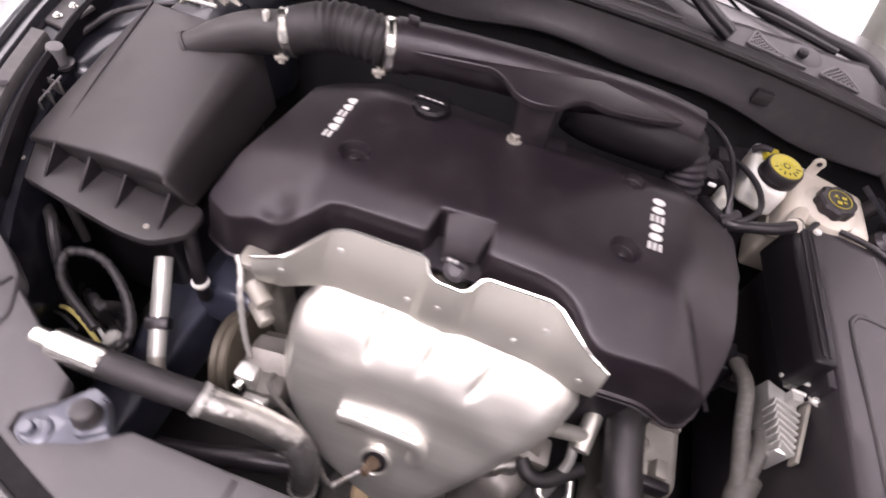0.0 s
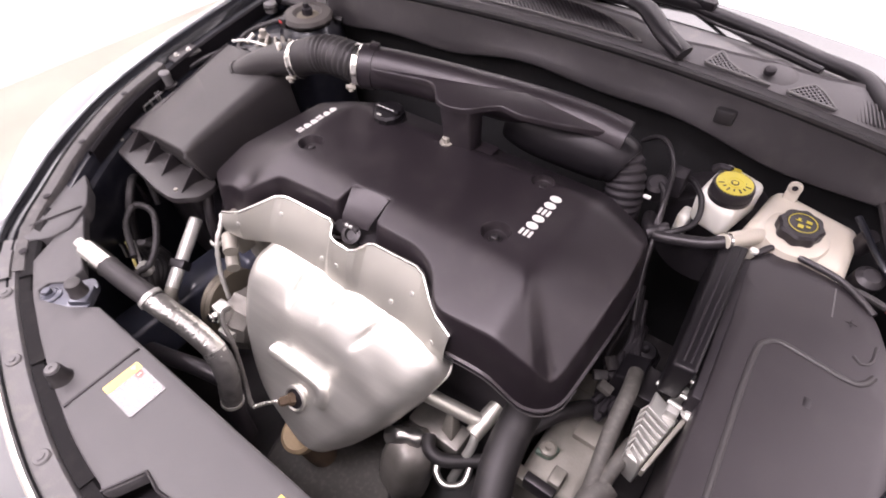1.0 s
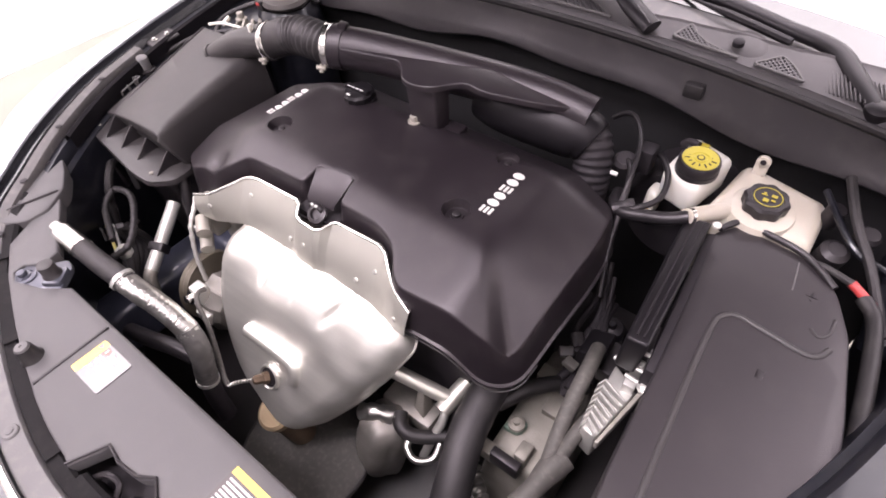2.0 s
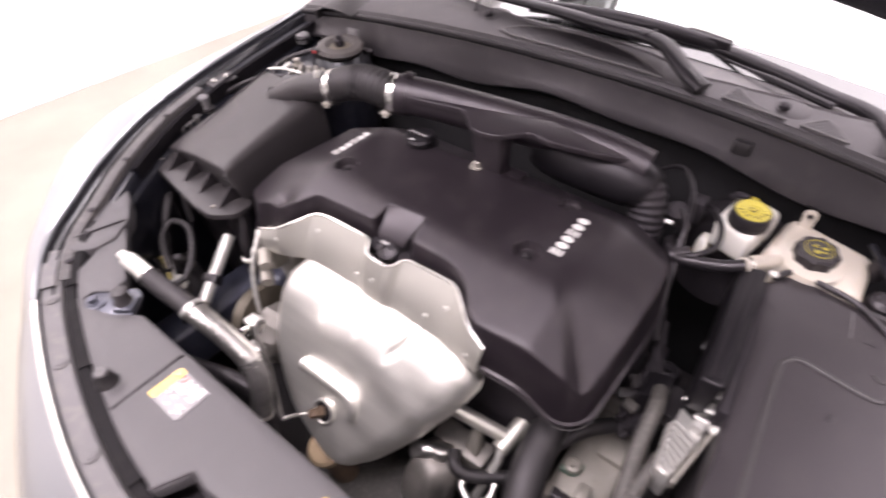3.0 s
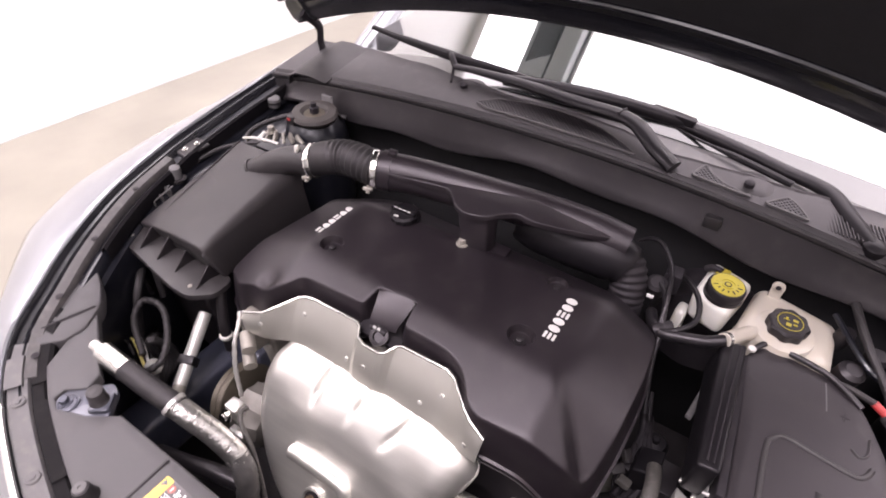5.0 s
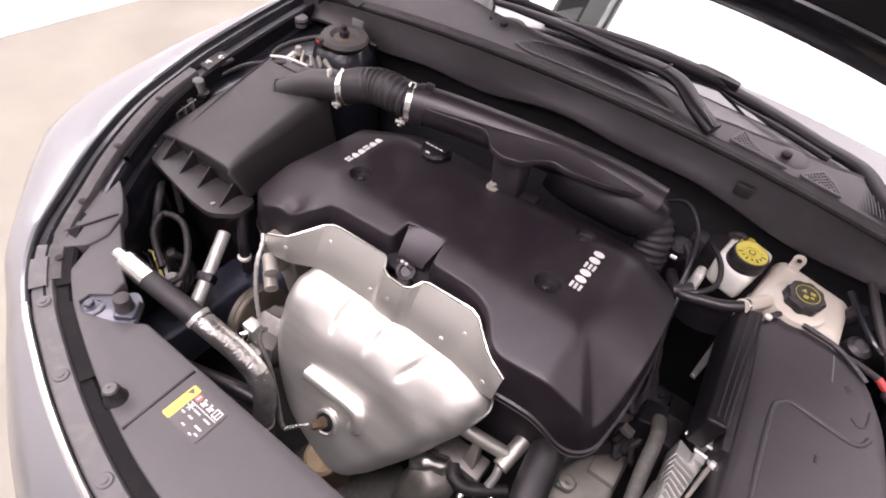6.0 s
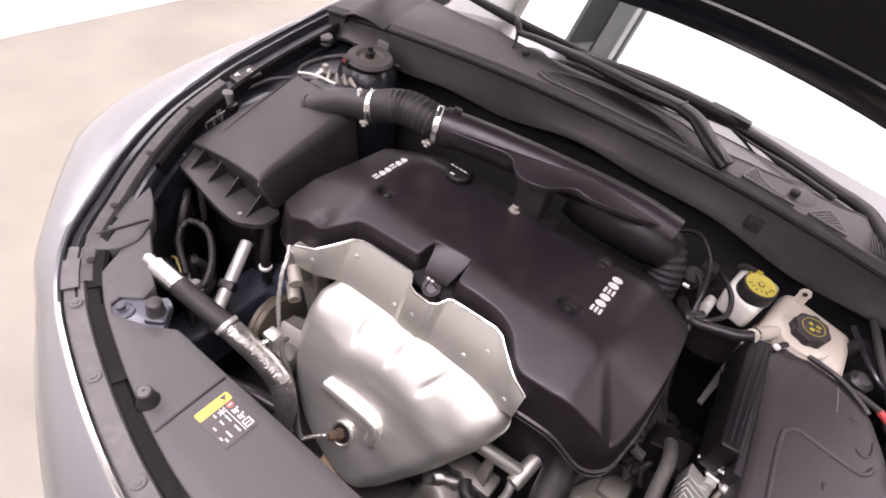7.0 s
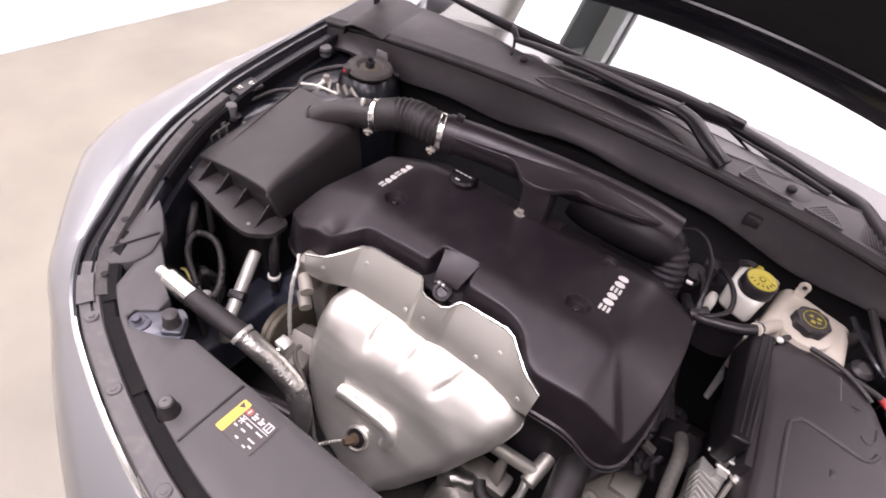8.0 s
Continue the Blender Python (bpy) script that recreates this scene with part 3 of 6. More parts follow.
part("spring", tube([(0.105 + 0.009 * math.cos(a * 0.7), -0.522 + 0.009 * math.sin(a * 0.7), 0.791 + 0.0006 * a) for a in range(20)], 0.0018, 8, 3), BLACK, latch)
part("hook", tube([(0.03, -0.530, 0.785), (0.05, -0.515, 0.797), (0.07, -0.512, 0.795), (0.078, -0.525, 0.786)], 0.004, 8), BLACK, latch)
part("lip", tube([(0.008, -0.537, 0.812), (0.031, -0.4925, 0.813), (0.060, -0.4975, 0.813), (0.092, -0.4935, 0.813), (0.112, -0.4805, 0.813), (0.136, -0.4945, 0.813), (0.142, -0.530, 0.812)], 0.002, 8, smooth=False), BLACK, latch, "black rim of the recess")

# hood bump stop on its bracket, and the stud on the shroud
hb = thing("hood_bump_bracket", "blue-grey painted bracket with bolt and rubber bump stop", "bracket")
part("plate", prism(rounded([(-0.365, -0.437), (-0.345, -0.446), (-0.297, -0.427), (-0.272, -0.408), (-0.30, -0.376), (-0.322, -0.37), (-0.342, -0.396), (-0.368, -0.418)], 0.008), 0.796, 0.805, 0.002), BRACKET, hb)
part("pedestal", prism(rounded([(-0.302, -0.425), (-0.275, -0.405), (-0.298, -0.378), (-0.325, -0.392)], 0.008), 0.803, 0.813, 0.004), BRACKET, hb)
part("dish", lathe([(0.016, 0), (0.016, 0.003), (0.013, 0.004), (0.012, 0.002)], (-0.343, -0.43, 0.804)), BRACKET, hb)
bolt("bolt", (-0.350, -0.431, 0.805), hb, 0.0070, 0.009, mat=BRACKET)
part("bump_stop", lathe([(0.014, 0), (0.0145, 0.004), (0.012, 0.008), (0.0125, 0.022), (0.0115, 0.027), (0.008, 0.029)], (-0.302, -0.402, 0.811), (0.08, 0.02, 1), 20), GREY, hb, "worn grey rubber bump stop")
stud = thing("rubber_bumper", "black rubber hood bumper standing on the shroud", "rubber bumper")
part("post", lathe([(0.016, 0), (0.0155, 0.003), (0.013, 0.006), (0.0115, 0.022), (0.0105, 0.026), (0.008, 0.027)], (-0.180, -0.492, 0.806), (0, 0, 1), 24), RUBBER, stud)
part("top", lathe([(0.0085, 0), (0.0085, 0.0015), (0.007, 0.002), (0.0025, 0.002), (0.002, 0.0005)], (-0.180, -0.492, 0.8328), (0, 0, 1), 20), RAIL, stud, "pale top")

# labels
lab = thing("air_conditioning_label", "dark label with yellow warning strip and white symbols", "label")
LZ = 0.8127
part("film", prism(rounded([(-0.116, -0.468), (-0.047, -0.468), (-0.047, -0.416), (-0.116, -0.416)], 0.004), LZ - 0.001, LZ, 0), LABELGREY, lab)
part("yellow_strip", prism(rounded([(-0.1155, -0.4675), (-0.101, -0.4675), (-0.101, -0.4165), (-0.1155, -0.4165)], 0.003), LZ, LZ + 0.0004, 0), LABELYELLOW, lab)
part("warning_triangle", prism([(-0.1045, -0.425), (-0.113, -0.43), (-0.113, -0.420)], LZ + 0.0004, LZ + 0.0007, 0), LABELGREY, lab)
part("line", box(-0.099, -0.05, -0.4345, -0.4335, LZ, LZ + 0.0003, 0), LABELWHITE, lab)
part("red_mark", lathe([(0.0055, 0), (0.0055, 0.0003)], (-0.095, -0.4255, LZ), (0, 0, 1), 18), LABELRED, lab)
part("red_bar", box(-0.096, -0.094, -0.4285, -0.4225, LZ + 0.0003, LZ + 0.0006, 0), LABELWHITE, lab)
for cx in (-0.0825, -0.0705):
    part("symbol", join(box(cx - 0.0045, cx + 0.003, -0.430, -0.4275, LZ, LZ + 0.0003, 0), box(cx - 0.0035, cx + 0.0045, -0.4265, -0.4235, LZ, LZ + 0.0003, 0), box(cx - 0.0045, cx - 0.001, -0.4225, -0.4205, LZ, LZ + 0.0003, 0)), LABELWHITE, lab)
part("book_symbol", join(box(-0.0635, -0.0515, -0.4315, -0.4300, LZ, LZ + 0.0003, 0), box(-0.0635, -0.0515, -0.4210, -0.4195, LZ, LZ + 0.0003, 0), box(-0.0635, -0.0620, -0.4300, -0.4210, LZ, LZ + 0.0003, 0), box(-0.0530, -0.0515, -0.4300, -0.4210, LZ, LZ + 0.0003, 0), box(-0.058, -0.0565, -0.4300, -0.4210, LZ, LZ + 0.0003, 0)), LABELWHITE, lab)
for a in range(3):
    part("symbol", box(-0.0055, 0.0055, -0.0007, 0.0007, 0, 0.0003, 0, pose(-0.0935, -0.4395, LZ, 0, 0, 60 * a)), LABELWHITE, lab)
for x0, x1, y in ((-0.086, -0.074, -0.4395), (-0.066, -0.054, -0.440), (-0.098, -0.092, -0.4495), (-0.085, -0.077, -0.449), (-0.067, -0.055, -0.4525), (-0.083, -0.077, -0.4605), (-0.0655, -0.06, -0.4635), (-0.059, -0.053, -0.4595)):
    part("print_bar", box(x0, x1, y - 0.0011, y + 0.0011, LZ, LZ + 0.0003, 0), LABELWHITE, lab)
lab2 = thing("emissions_label", "white printed label with yellow edge on the shroud", "label")
part("film", prism(rounded([(0.178, -0.50), (0.29, -0.50), (0.29, -0.414), (0.178, -0.414)], 0.004), LZ - 0.001, LZ, 0), LABELGREY, lab2)
part("yellow_edge", box(0.179, 0.289, -0.424, -0.415, LZ, LZ + 0.0004, 0), LABELYELLOW, lab2)
for k in range(13):
    part("print_bar", box(0.183, 0.284 - 0.016 * (k % 3), -0.4300 - 0.0052 * k, -0.4275 - 0.0052 * k, LZ, LZ + 0.0003, 0), LABELWHITE, lab2)

# ---- engine ----
eng = thing("engine_block", "engine block coloured dark for the shade below the plastic cover", "engine")
# The darkness under the cover is put into the block's colour.
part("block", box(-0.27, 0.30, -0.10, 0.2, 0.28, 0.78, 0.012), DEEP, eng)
part("head", box(-0.30, 0.33, -0.085, 0.2, 0.66, 0.80, 0.012), DULLALU, eng, "dusty aluminium cylinder head")
part("side_case", quad_loft([[(-0.31, -0.12, 0.45), (-0.24, -0.14, 0.45), (-0.24, 0.15, 0.45), (-0.31, 0.15, 0.45)], [(-0.32, -0.12, 0.78), (-0.24, -0.135, 0.78), (-0.24, 0.15, 0.78), (-0.32, 0.15, 0.78)]], 0.01), DULLALU, eng)
cover = thing("engine_cover", "black grained plastic engine cover over the engine", "engine cover")
TOP = rounded([(-0.358, -0.100, 0.012), (-0.312, -0.124, 0.012), (-0.275, -0.119, 0.012), (-0.232, -0.123, 0.014), (-0.208, -0.106, 0.016), (-0.188, -0.081, 0.014), (-0.17, -0.077, 0.014), (-0.059, -0.072, 0.006), (-0.052, -0.037, 0.006), (0.022, -0.031, 0.006), (0.029, -0.073, 0.006),
               (0.108, -0.074, 0.02), (0.146, -0.088, 0.024), (0.184, -0.134, 0.02), (0.33, -0.124, 0.02), (0.355, -0.100, 0.02), (0.364, -0.04, 0.03), (0.367, 0.08, 0.04), (0.358, 0.165, 0.03), (0.343, 0.190, 0.02),
               (0.254, 0.205, 0.03), (-0.20, 0.222, 0.04), (-0.312, 0.222, 0.03), (-0.318, 0.12, 0.03), (-0.335, 0.02, 0.03)], 0.01)


def soft(v, w=0.03):
    return 0.0 if v <= 0 else (v * v / (2 * w) if v < w else v - w / 2)


def cover_z(x, y):
    z = 0.902 - 0.37 * soft(-y - 0.02) - 0.5 * soft(x - 0.26) - 0.36 * soft(-0.205 - x) - 0.55 * soft(y - 0.125)
    # folded crease that runs down to the front corner, steep on one side
    s = ((x - 0.25) * 0.096 - (y - 0.005) * 0.108) / 0.02088
    d = (x - 0.25) * 0.747 + (y - 0.005) * 0.664
    z -= 0.036 * max(0.0, min(1.25, s)) ** 1.3 * max(0.0, 1 - (d / 0.115 if d > 0 else -d / (0.017 + 0.012 * max(0.0, s)))) ** 1.1
    # thumb dimple near the corner
    z -= 0.013 * math.exp(-(((x + 0.245) / 0.02) ** 2 + ((y + 0.108) / 0.016) ** 2))
    return z


def skirt_z(x, y):
    return 0.902 - 0.37 * soft(-y - 0.02) - 0.5 * soft(x - 0.26) - 0.36 * soft(-0.205 - x) - 0.55 * soft(y - 0.125) - 0.018 * math.exp(-(((x - 0.345) / 0.06) ** 2 + ((y + 0.11) / 0.06) ** 2))


cov = part("shell", shell(TOP, cover_z, [(0.0015, 0.0008), (0.0028, 0.0025), (0.004, 0.006), (0.010, 0.045), (0.013, 0.072), (0.017, 0.074), (0.0172, 0.078)],
                          holes=[(-0.19, 0.0, 0.022, 0.015), (0.19, 0.0, 0.022, 0.015), (0.189, 0.137, 0.019, 0.012)], step=0.008, edge=0.006, base=skirt_z), COVER, cover, angle=50)
for cx, cy in ((-0.19, 0.0), (0.19, 0.0), (0.189, 0.137)):
    bolt("screw", (cx, cy, cover_z(cx, cy) - 0.0145), cov, 0.006, 0.006, mat=BLACK)
part("cover_rim", tube([(p.x, p.y, skirt_z(p.x, p.y) - 0.0775) for p in [q + n * 0.0168 for q, n in zip(dense(TOP, 0.02), normals2d(dense(TOP, 0.02)))] if p.y < -0.06 and p.x > 0.17], 0.0011, 6, 2), GREY, cover)
# pocket with the lifting hook
part("pocket", loft([[Vector((-0.040, -0.050, 0.911)).lerp(Vector((0.024, -0.036, 0.904)), u) + Vector((0, 0, -0.004 * (abs(2 * u - 1) ** 6) + 0.001)) for u in (0, 0.04, 0.12, 0.3, 0.5, 0.7, 0.88, 0.96, 1)],
                     [Vector((-0.038, -0.054, 0.910)).lerp(Vector((0.023, -0.040, 0.902)), u) for u in (0, 0.04, 0.12, 0.3, 0.5, 0.7, 0.88, 0.96, 1)],
                     [Vector((-0.034, -0.070, 0.898)).lerp(Vector((0.019, -0.056, 0.889)), u) for u in (0, 0.04, 0.12, 0.3, 0.5, 0.7, 0.88, 0.96, 1)],
                     [Vector((-0.029, -0.090, 0.884)).lerp(Vector((0.014, -0.077, 0.874)), u) for u in (0, 0.04, 0.12, 0.3, 0.5, 0.7, 0.88, 0.96, 1)],
                     [Vector((-0.028, -0.094, 0.874)).lerp(Vector((0.013, -0.081, 0.866)), u) for u in (0, 0.04, 0.12, 0.3, 0.5, 0.7, 0.88, 0.96, 1)]], thick=0.003), COVER, cover, "sloped grey tongue in the cover notch")
# Notch floor takes the cavity black, its shade included.
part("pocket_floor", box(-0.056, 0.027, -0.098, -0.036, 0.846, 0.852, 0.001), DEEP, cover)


part("hook_clip", join(tube([(-0.026, -0.092, 0.866), (-0.016, -0.090, 0.872), (0.002, -0.092, 0.868)], 0.005, 10), lathe([(0.014, -0.004), (0.016, 0.003), (0.010, 0.005), (0.009, 0.0)], (-0.006, -0.098, 0.862), (0.1, -0.6, 1), 20)), BLACK, cover, "glossy black mounting clip")
for cx in (-0.017, -0.009):
    part("pale_spot", box(cx - 0.0025, cx + 0.0025, -0.0965, -0.0925, 0.872, 0.8755, 0), MARK, cover)


def mark_row(x0, y0, dy, flip):
    """Six plain pale shapes in a row along the cover: slotted blocks and rings."""
    for k in range(6):
        y = y0 + dy * k
        w, h = 0.0185, 0.0128
        z = cover_z(x0, y) + 0.0008
        m = pose(x0, y, z, math.degrees(math.atan2(cover_z(x0, y + 0.01) - cover_z(x0, y - 0.01), 0.02)), 0, 0)
        if k % 3 == 0:
            shape = join(*[box(-w / 2 + 0.0072 * j, -w / 2 + 0.0042 + 0.0072 * j, -h / 2, h / 2, -0.0005, 0.0006, 0, m) for j in range(3)])
        elif k == 3:
            shape = box(-w / 2, w / 2, -0.002, 0.002, -0.0005, 0.0006, 0, m)
        else:
            shape = lathe([(0.0052, -0.0005), (0.0092, -0.0005), (0.0092, 0.0006), (0.0052, 0.0006)], (0, 0, 0), (0, 0, 1), 28)
            shape.transform(m @ Matrix.Diagonal((1.0, 0.72, 1.0, 1.0)))
        part("pale_mark", shape, MARK, cover, "pale raised mark")


mark_row(0.2265, 0.0215, 0.0172, 1)
mark_row(-0.236, 0.020, 0.0160, -1)

# oil filler cap behind the cover
oil = thing("oil_filler_cap", "black oil filler cap with printed pale marks", "oil cap")
# Black cap, deepened further by the shadow of its well in the colour.
part("neck", lathe([(0.03, 0), (0.03, 0.012), (0.026, 0.014)], (-0.128, 0.138, 0.890), (0, -0.1, 1), 28), WIPER, oil)
part("cap", lathe([(0.027, 0), (0.028, 0.003), (0.028, 0.012), (0.024, 0.016), (0.01, 0.017)], (-0.128, 0.137, 0.902), (0, -0.1, 1), 36, 12, 0.03), WIPER, oil)
part("grip", box(-0.155, -0.101, 0.128, 0.140, 0.915, 0.924, 0.003), WIPER, oil)
for k in range(4):
    part("print_bar", box(-0.147 + 0.010 * k, -0.140 + 0.010 * k, 0.1285, 0.1305, 0.9235, 0.9248, 0), MARK, oil)
part("print_bar", box(-0.136, -0.127, 0.1125, 0.1160, 0.9175, 0.9192, 0), MARK, oil)

# ---- heat shield ----
shield = thing("exhaust_heat_shield", "brushed stainless heat shield over the exhaust manifold", "heat shield")
ptop = [(-0.256, -0.167, 0.826), (-0.238, -0.164, 0.832), (-0.214, -0.160, 0.842), (-0.203, -0.150, 0.847), (-0.172, -0.110, 0.861), (-0.160, -0.103, 0.863), (-0.145, -0.100, 0.864), (-0.053, -0.098, 0.865), (-0.044, -0.102, 0.863), (-0.034, -0.118, 0.857), (-0.022, -0.1225, 0.855), (0.010, -0.1235, 0.855), (0.020, -0.118, 0.857), (0.030, -0.102, 0.863), (0.039, -0.098, 0.865), (0.120, -0.096, 0.866), (0.136, -0.101, 0.863), (0.172, -0.130, 0.851), (0.186, -0.138, 0.845), (0.214, -0.146, 0.833)]
pbot = [(-0.246, -0.175, 0.795), (-0.232, -0.173, 0.792), (-0.212, -0.167, 0.788), (-0.200, -0.160, 0.787), (-0.172, -0.145, 0.786), (-0.160, -0.141, 0.785), (-0.145, -0.139, 0.785), (-0.053, -0.138, 0.785), (-0.044, -0.139, 0.784), (-0.034, -0.142, 0.783), (-0.022, -0.1435, 0.782), (0.010, -0.144, 0.782), (0.020, -0.1425, 0.783), (0.030, -0.140, 0.784), (0.039, -0.139, 0.785), (0.125, -0.141, 0.785), (0.140, -0.144, 0.785), (0.178, -0.152, 0.780), (0.188, -0.154, 0.780), (0.211, -0.158, 0.788)]


def dense3(pts, n=3):
    out = []
    for a, b in zip(pts, pts[1:]):
        out += [tuple(a[i] + (b[i] - a[i]) * j / n for i in range(3)) for j in range(n)]
    return out + [pts[-1]]


rows = []
A, B = [Vector(p) for p in dense3(ptop, 3)], [Vector(p) for p in dense3(pbot, 3)]
for s in range(8):
    t = s / 7
    rows.append([a.lerp(b, t) + Vector((0, -0.004 * math.sin(math.pi * t), 0)) for a, b in zip(A, B)])
lipA = [a + Vector((0, 0.002, 0.0012)) for a in A]
lipB = [a + Vector((0, 0.0052, 0.0005)) for a in A]
part("upright_plate", loft([lipB, lipA] + rows, thick=0.0014), PLATE, shield, "upright sheet metal plate with bright edge", angle=14)
part("bright_rim", tube([a + Vector((0, 0.0015, 0.0014)) for a in A], 0.0024, 8, 1), CHROME, shield, "bright rolled rim")
for u, t in ((2.0, 0.35), (5.6, 0.30), (7.0, 0.72), (10.6, 0.45), (14.9, 0.72), (15.6, 0.38), (18.2, 0.62)):
    k = int(u * 3)
    c = A[k].lerp(B[k], t) + Vector((0, -0.004, 0))
    d = (A[min(k + 1, len(A) - 1)] - A[k - 1]).cross(B[k] - A[k]).normalized()
    d = d if d.y < 0 else -d
    part("rivet", lathe([(0.0042, -0.001), (0.0038, 0.0012), (0.002, 0.0018)], c, d, 10), ALU, shield)
# the bowl: rows of (y, z, left, right), its sides rolled back
prof = [(-0.134, 0.786, -0.188, 0.200), (-0.152, 0.781, -0.192, 0.207), (-0.173, 0.768, -0.199, 0.210), (-0.193, 0.7495, -0.200, 0.204), (-0.2085, 0.730, -0.200, 0.197), (-0.2195, 0.710, -0.200, 0.190), (-0.228, 0.691, -0.199, 0.181), (-0.2375, 0.670, -0.196, 0.167), (-0.250, 0.646, -0.188, 0.152),
        (-0.264, 0.620, -0.173, 0.134), (-0.280, 0.592, -0.146, 0.112), (-0.296, 0.565, -0.112, 0.090), (-0.307, 0.547, -0.072, 0.074), (-0.313, 0.535, -0.03, 0.060)]
rows = []
NB = 160
fine_prof = spline([(p[0] * 10, p[1] * 10, 0) for p in prof], 3), spline([(p[2] * 10, p[3] * 10, 0) for p in prof], 3)
for r, (q, w) in enumerate(zip(*fine_prof)):
    y, z, a, b = q.x / 10, q.y / 10, w.x / 10, w.y / 10
    step = fine_prof[0][min(r + 1, len(fine_prof[0]) - 1)] - fine_prof[0][max(r - 1, 0)]
    inward = Vector((0, -step.y, step.x)).normalized()
    inward = inward if inward.y > 0 else -inward
    r = r / 3
    row = []
    for i in range(NB + 1):
        t = 0.5 - 0.5 * math.cos(math.pi * i / NB)
        x = a + (b - a) * t
        roll = 0.0
        for d, big in ((x - a, min(0.034, 0.4 * (b - a))), (b - x, min(0.046, 0.45 * (b - a)))):
            if d < big:
                roll += big - math.sqrt(max(0.0, big * big - (big - d) ** 2))
        bead = sum(h * math.exp(-((t - c - s * (r / 6)) / w) ** 2) for c, w, h, s in ((0.29, 0.014, 0.0105, 0.03), (0.50, 0.011, 0.0060, -0.03), (0.735, 0.016, 0.0100, -0.13)))
        bead *= max(0.0, min(1.0, (r - 0.3) * 2, (3.6 - r) * 0.8))
        wob = 0.0034 * noise.noise(x * 11 * Vector((1, 0, 0)) + Vector((0, r * 0.5, 3))) + 0.0007 * abs(noise.noise(x * 34 * Vector((1, 0, 0)) + Vector((0, r * 1.1, 7))))
        row.append(Vector((x, y, z)) + inward * (roll + bead - wob))
    rows.append(row)
bowl = part("bowl", loft(rows, thick=0.0014), STEEL, shield, "brushed rounded stainless bowl", angle=60)
part("raised_bead", tube([(-0.092, -0.2485, 0.653), (-0.06, -0.2475, 0.655), (0.0, -0.2475, 0.655), (0.022, -0.2485, 0.651), (0.031, -0.2545, 0.637), (0.030, -0.262, 0.62)], 0.0135, 20, 6), STEEL, bowl)
part("edge_roll", tube([(x, y, z) for x, y, z in [rows[k][-1] for k in range(0, len(rows), 3)]], 0.0022, 8, 3), STEEL, bowl)
NRM = Vector((0, -0.86, 0.51))
part("sensor_socket", lathe([(0.0245, -0.003), (0.024, 0.002), (0.021, 0.0035), (0.0185, 0.001), (0.0175, -0.004)], (-0.023, -0.279, 0.602), NRM, 28), STEEL, bowl)
# Flat dark disc gives the hole its shaded depth.
part("socket_hole", lathe([(0.0175, 0), (0.0175, 0.0012)], (-0.023, -0.279, 0.602), NRM, 24), DEEP, bowl)
part("stay_rod", tube([(0.165, -0.166, 0.668), (0.265, -0.132, 0.62)], 0.0125, 20, smooth=False), PLATE, shield, "pale plated spacer rod")
part("stay_end", tube([(0.262, -0.155, 0.613), (0.272, -0.092, 0.630)], 0.0145, 20, smooth=False), PLATE, shield, "pale plated nut")
sensor = thing("oxygen_sensor", "rusty oxygen sensor with foil-wrapped cable in the heat shield", "sensor")
part("hex_body", lathe([(0.011, 0), (0.011, 0.009), (0.0085, 0.011), (0.0085, 0.022), (0.006, 0.026)], (-0.023, -0.280, 0.604), (-0.35, -0.85, 0.4), 6), RUST, sensor)
part("foil_sleeve", tube([(-0.036, -0.299, 0.610), (-0.052, -0.318, 0.612), (-0.066, -0.332, 0.606)], lambda t: 0.0034 + 0.0007 * math.sin(60 * t), 12, 14), FOIL, sensor)
part("cable", tube([(-0.066, -0.332, 0.606), (-0.078, -0.328, 0.613), (-0.092, -0.318, 0.630), (-0.113, -0.304, 0.655), (-0.140, -0.289, 0.680), (-0.170, -0.278, 0.700), (-0.186, -0.264, 0.705), (-0.188, -0.250, 0.700)], 0.0042), CONDUIT, sensor, "dusty grey-brown sensor cable")
rust = thing("exhaust_flange", "rusty brown exhaust flange below the heat shield", "exhaust flange")
part("flange", lathe([(0.030, -0.012), (0.034, -0.008), (0.034, 0.008), (0.028, 0.012), (0.025, 0.010)], (-0.010, -0.302, 0.520), (0, -0.35, 1), 30), TAN, rust, "tan rusted flange ring")
part("pipe", tube([(-0.005, -0.30, 0.51), (0.0, -0.285, 0.42), (0.0, -0.26, 0.3)], 0.025, 18), RUST, rust)

# ---- coolant and conditioning pipes beside the shield ----
pipe = thing("upper_radiator_hose", "silver pipe with black sleeve along the shroud", "coolant pipe")
part("pipe_end", tube([(-0.418, -0.345, 0.803), (-0.395, -0.345, 0.802)], 0.0125, 18, smooth=False), CHROME, pipe, "bright pipe end")
part("collar", tube([(-0.395, -0.345, 0.802), (-0.335, -0.344, 0.798)], 0.0185, 20, smooth=False), CHROME, pipe, "bright crimped collar")
part("sleeve", tube([(-0.337, -0.344, 0.799), (-0.27, -0.343, 0.799), (-0.205, -0.338, 0.794)], 0.0172, 24), RUBBER, pipe, "black rubber sleeve")
part("foil_cover", crumple(tube([(-0.216, -0.340, 0.7965), (-0.190, -0.335, 0.780), (-0.160, -0.327, 0.752), (-0.127, -0.323, 0.722), (-0.116, -0.325, 0.708)], 0.0182, 44, 60), 0.0008, 190), FOIL, pipe, "creased foil covering")
part("torn_edge", crumple(tube([(-0.221, -0.3405, 0.799), (-0.215, -0.3400, 0.796)], 0.0200, 36, 4, smooth=False), 0.0018, 110), BRIGHTALU, pipe, "torn bright foil edge")
